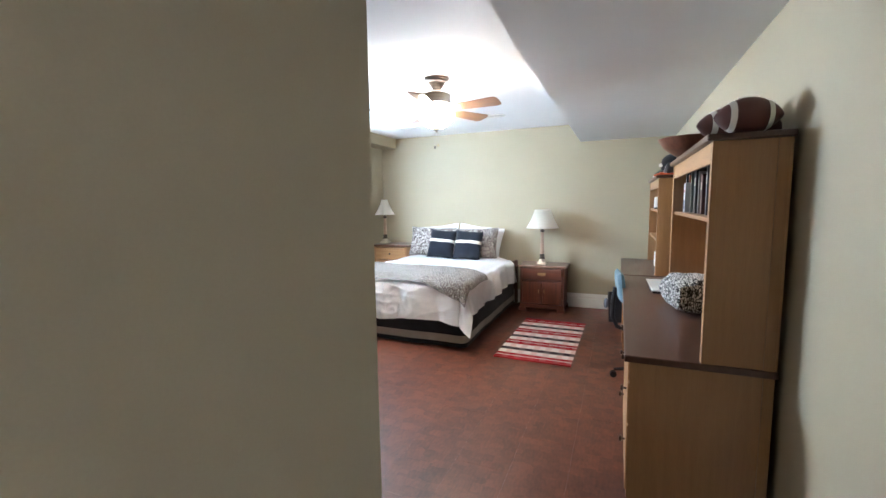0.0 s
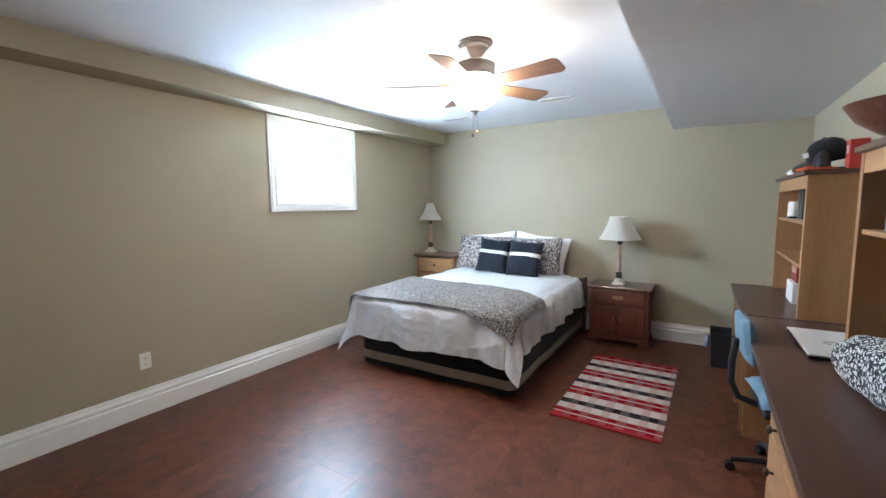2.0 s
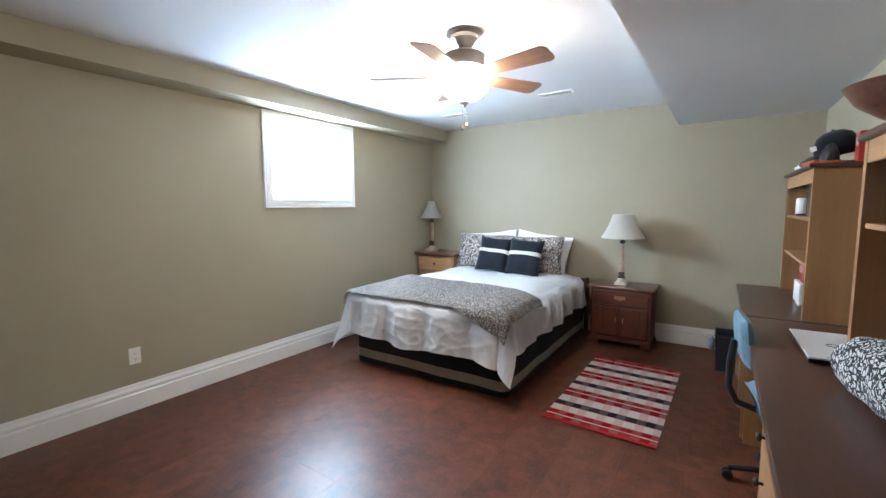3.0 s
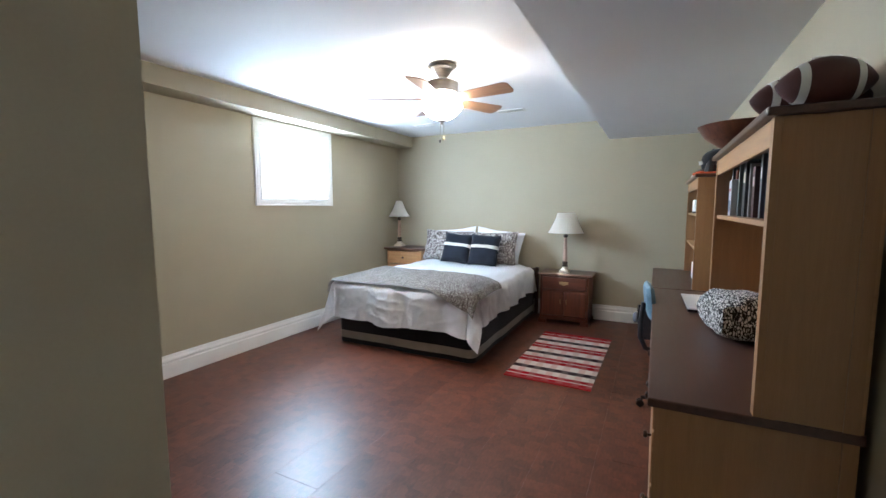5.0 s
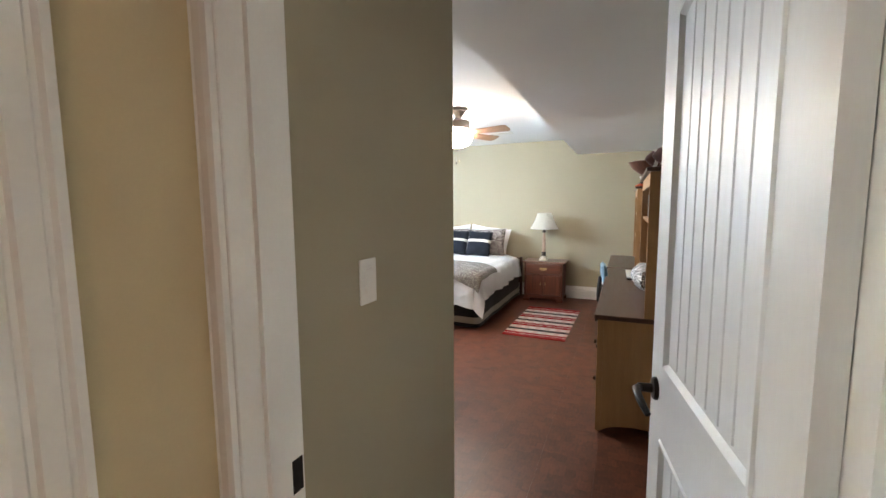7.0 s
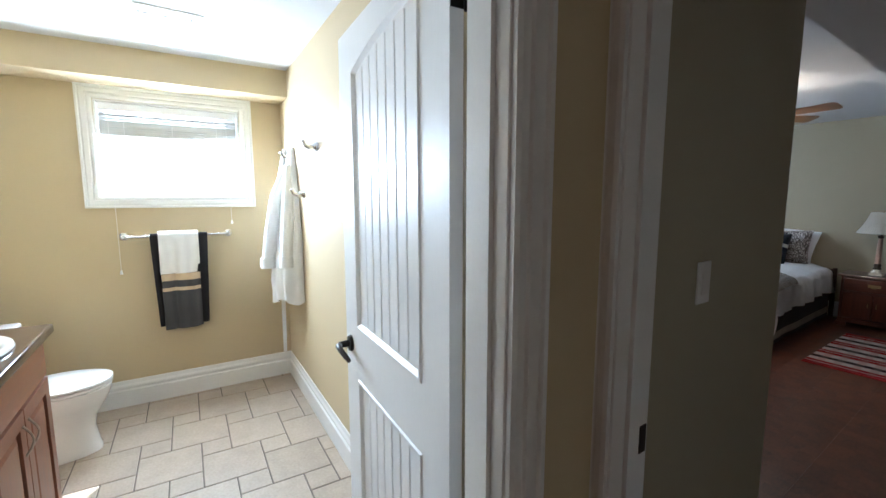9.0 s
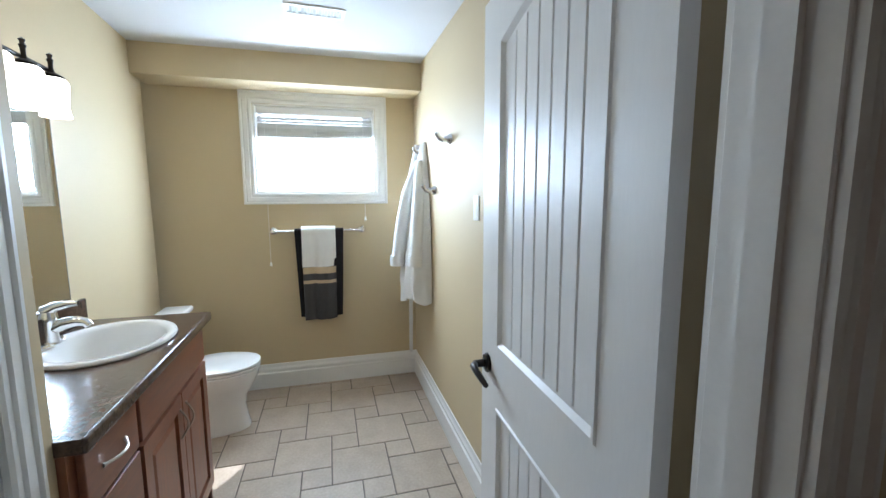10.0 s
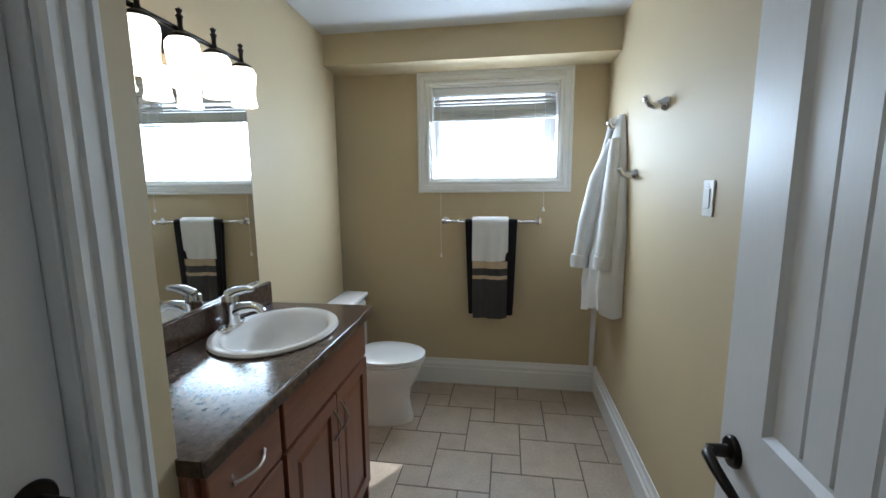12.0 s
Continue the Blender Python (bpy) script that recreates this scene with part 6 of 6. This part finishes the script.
# ---- floors, laid piece by piece ----
def piece_material(name, base, other, rough, coat, bump, block):
    """A floor surface that changes from piece to piece and in patches within each piece."""
    m = bpy.data.materials.new(name)
    m.use_nodes = True
    n, link = m.node_tree.nodes, m.node_tree.links.new
    b = n["Principled BSDF"]
    geo, info = n.new("ShaderNodeNewGeometry"), n.new("ShaderNodeObjectInfo")
    grain, broad = n.new("ShaderNodeTexNoise"), n.new("ShaderNodeTexNoise")
    grain.inputs["Scale"].default_value, grain.inputs["Detail"].default_value = 70, 6
    broad.inputs["Scale"].default_value, broad.inputs["Detail"].default_value = 9, 4
    mp = n.new("ShaderNodeMapping")
    mp.inputs["Scale"].default_value = block[:3]
    link(geo.outputs["Position"], mp.inputs[0])
    link(mp.outputs[0], grain.inputs[0])
    link(geo.outputs["Position"], broad.inputs[0])
    mix = n.new("ShaderNodeMath")
    mix.operation = "MULTIPLY_ADD"
    mix.inputs[1].default_value = 0.45
    link(grain.outputs[0], mix.inputs[0])
    sc = n.new("ShaderNodeMath")
    sc.operation = "MULTIPLY"
    sc.inputs[1].default_value = 0.45
    link(broad.outputs[0], sc.inputs[0])
    link(sc.outputs[0], mix.inputs[2])
    total = n.new("ShaderNodeMath")
    total.operation = "MULTIPLY_ADD"
    total.inputs[1].default_value = block[3]
    link(info.outputs["Random"], total.inputs[0])
    link(mix.outputs[0], total.inputs[2])
    last = total
    if block[4]:
        vor = n.new("ShaderNodeTexVoronoi")
        vor.distance = "CHEBYCHEV"
        vor.inputs["Scale"].default_value = block[4]
        vor.inputs["Randomness"].default_value = 0.55
        sepc = n.new("ShaderNodeSeparateColor")
        link(geo.outputs["Position"], vor.inputs[0])
        link(vor.outputs["Color"], sepc.inputs[0])
        last = n.new("ShaderNodeMath")
        last.operation = "MULTIPLY_ADD"
        last.inputs[1].default_value = 0.20
        link(sepc.outputs[0], last.inputs[0])
        link(total.outputs[0], last.inputs[2])
    r = n.new("ShaderNodeValToRGB")
    r.color_ramp.elements[0].position, r.color_ramp.elements[1].position = 0.36, 0.80
    r.color_ramp.elements[0].color, r.color_ramp.elements[1].color = (*other, 1), (*base, 1)
    link(last.outputs[0], r.inputs[0])
    link(r.outputs[0], b.inputs["Base Color"])
    rr = n.new("ShaderNodeMapRange")
    rr.inputs[3].default_value, rr.inputs[4].default_value = rough - 0.05, rough + 0.07
    link(broad.outputs[0], rr.inputs[0])
    link(rr.outputs[0], b.inputs["Roughness"])
    b.inputs["Coat Weight"].default_value, b.inputs["Coat Roughness"].default_value = coat, rough * 0.8
    bp = n.new("ShaderNodeBump")
    bp.inputs["Strength"].default_value, bp.inputs["Distance"].default_value = bump, 0.002
    link(grain.outputs[0], bp.inputs["Height"])
    link(bp.outputs[0], b.inputs["Normal"])
    return m


PLANK = piece_material("red_brown_cork_laminate", (0.128, 0.042, 0.021), (0.034, 0.0115, 0.0075), 0.37, 0.0, 0.04, (1, 0.35, 1, 0.12, 15.0))
PLANK.node_tree.nodes["Principled BSDF"].inputs["Specular IOR Level"].default_value = 0.34
TILE = piece_material("beige_ceramic_tile", (0.56, 0.465, 0.36), (0.38, 0.305, 0.23), 0.36, 0.0, 0.12, (1, 1, 1, 0.10, 0))
GROUT = shade("brown_grey_grout", (0.17, 0.14, 0.115), 0.9, vary=0.1, fine=200, bump=0.3)
SUBFLOOR = shade("dark_plank_joint", (0.03, 0.012, 0.009), 0.8)
floor = structure("floor", boxes((W, E, SOUTH, N, -0.1, -0.0035), (HALL_X1 - 0.06, E, -0.25, SOUTH, -0.1, -0.0035), (HALL_X1 - 0.06, 1.1, -2.7, -0.25, -0.1, -0.0035)), SUBFLOOR, "red brown laminate floor in small blocks, softly glossy", "floor")
bath_floor = structure("floor_bathroom", boxes((W, HALL_X1 + 0.04, BATH_S, BATH_N, -0.11, -0.003)), GROUT, "beige ceramic tile floor in a pinwheel pattern", "floor")


def slab(wide, long, material, name, edge):
    """One flat piece with eased edges, its top at z = 0, its corner at the origin."""
    bm = bmesh.new()
    e = edge
    lo = [bm.verts.new(p) for p in ((0, 0, -0.006), (wide, 0, -0.006), (wide, long, -0.006), (0, long, -0.006))]
    mid = [bm.verts.new(p) for p in ((0, 0, -e), (wide, 0, -e), (wide, long, -e), (0, long, -e))]
    hi = [bm.verts.new(p) for p in ((e, e, 0), (wide - e, e, 0), (wide - e, long - e, 0), (e, long - e, 0))]
    for a, b in ((lo, mid), (mid, hi)):
        for i in range(4):
            bm.faces.new((a[i], a[(i + 1) % 4], b[(i + 1) % 4], b[i]))
    bm.faces.new(hi)
    return to_mesh(name, bm, material)


meshes = {}


def lay(name, x0, x1, y0, y1, parent, material, edge, gap):
    key = (name, round(x1 - x0, 3), round(y1 - y0, 3))
    if key not in meshes:
        meshes[key] = slab(x1 - x0 - gap, y1 - y0 - gap, material, name, edge)
    ob = new(name, meshes[key])
    ob.parent = parent
    ob.location = (x0 + gap / 2, y0 + gap / 2, 0)
    return ob


PW, PL = 0.298, 0.92
areas = [(W, E, SOUTH, N), (HALL_X1 - 0.06, E, -0.25, SOUTH), (HALL_X1 - 0.06, 1.1, -2.7, -0.25)]
for ax0, ax1, ay0, ay1 in areas:
    col = math.floor((ax0 - W) / PW)
    while W + col * PW < ax1 - 0.004:
        x0, x1 = max(ax0, W + col * PW), min(ax1, W + (col + 1) * PW)
        start = -3.0 + (col * 0.367) % PL
        row = math.floor((ay0 - start) / PL)
        while start + row * PL < ay1 - 0.004:
            y0, y1 = max(ay0, start + row * PL), min(ay1, start + (row + 1) * PL)
            if x1 - x0 > 0.012 and y1 - y0 > 0.012:
                lay("plank", x0, x1, y0, y1, floor, PLANK, 0.0003, 0.0006)
            row += 1
        col += 1

U = 0.1553
for i in range(-14, 15):
    for j in range(-14, 15):
        u, v = 2 * i - j, i + 2 * j
        for du, dv, size in ((0, 0, 2), (2, 0, 1)):
            x0, y0 = -2.932 + (v + dv) * U, -1.02 + (u + du) * U
            a0, a1 = max(x0, W), min(x0 + size * U, HALL_X1 - 0.06)
            b0, b1 = max(y0, BATH_S), min(y0 + size * U, BATH_N)
            if a1 - a0 > 0.015 and b1 - b0 > 0.015:
                lay("tile", a0, a1, b0, b1, bath_floor, TILE, 0.0018, 0.007)
structure("threshold", box(HALL_X1 - 0.085, HALL_X1 - 0.04, -1.26, -0.46, 0.0, 0.008, 0.003), shade("metal_threshold", (0.35, 0.28, 0.2), 0.4, 0.8), "low metal threshold strip in the doorway", "threshold")

# the bathroom stands a little askew to the bedroom
def askew(x, y, names, degrees=-3.3):
    turn = Matrix.Translation((x, y, 0)) @ Matrix.Rotation(radians(degrees), 4, "Z") @ Matrix.Translation((-x, -y, 0))
    for ob in [o for o in scene.objects if o.parent is None and o.name.split(".")[0] in names]:
        ob.matrix_world = turn @ ob.matrix_world


askew(W, BATH_N, {"wall_west_bathroom", "wall_bathroom_north", "soffit_bathroom", "baseboard_bathroom", "window_bathroom", "venetian_blind", "towel_rail", "bath_towel", "hand_towel", "robe_hook", "bathrobe", "rocker_switch", "floor_bathroom"})
askew(-1.8, -1.75, {"vanity_cabinet", "countertop", "sink", "faucet"}, -2.6)
askew(-2.99, -1.55, {"toilet"})

# bright sky and plain ground outside the windows
structure("backdrop", boxes((-6.3, -6.2, -14, 18, 1.0, 4.6)), glowing("overexposed_daylight", (0.92, 0.97, 1.0), 4.0), "bright hazy daylight beyond the windows", "backdrop")
structure("ground", boxes((-60, W - 0.2, -40, 40, 0.9, 1.0)), shade("pale_gravel_ground", (0.42, 0.40, 0.36), 0.9, vary=0.2, scale=2, fine=40), "pale ground outside the basement windows", "ground")
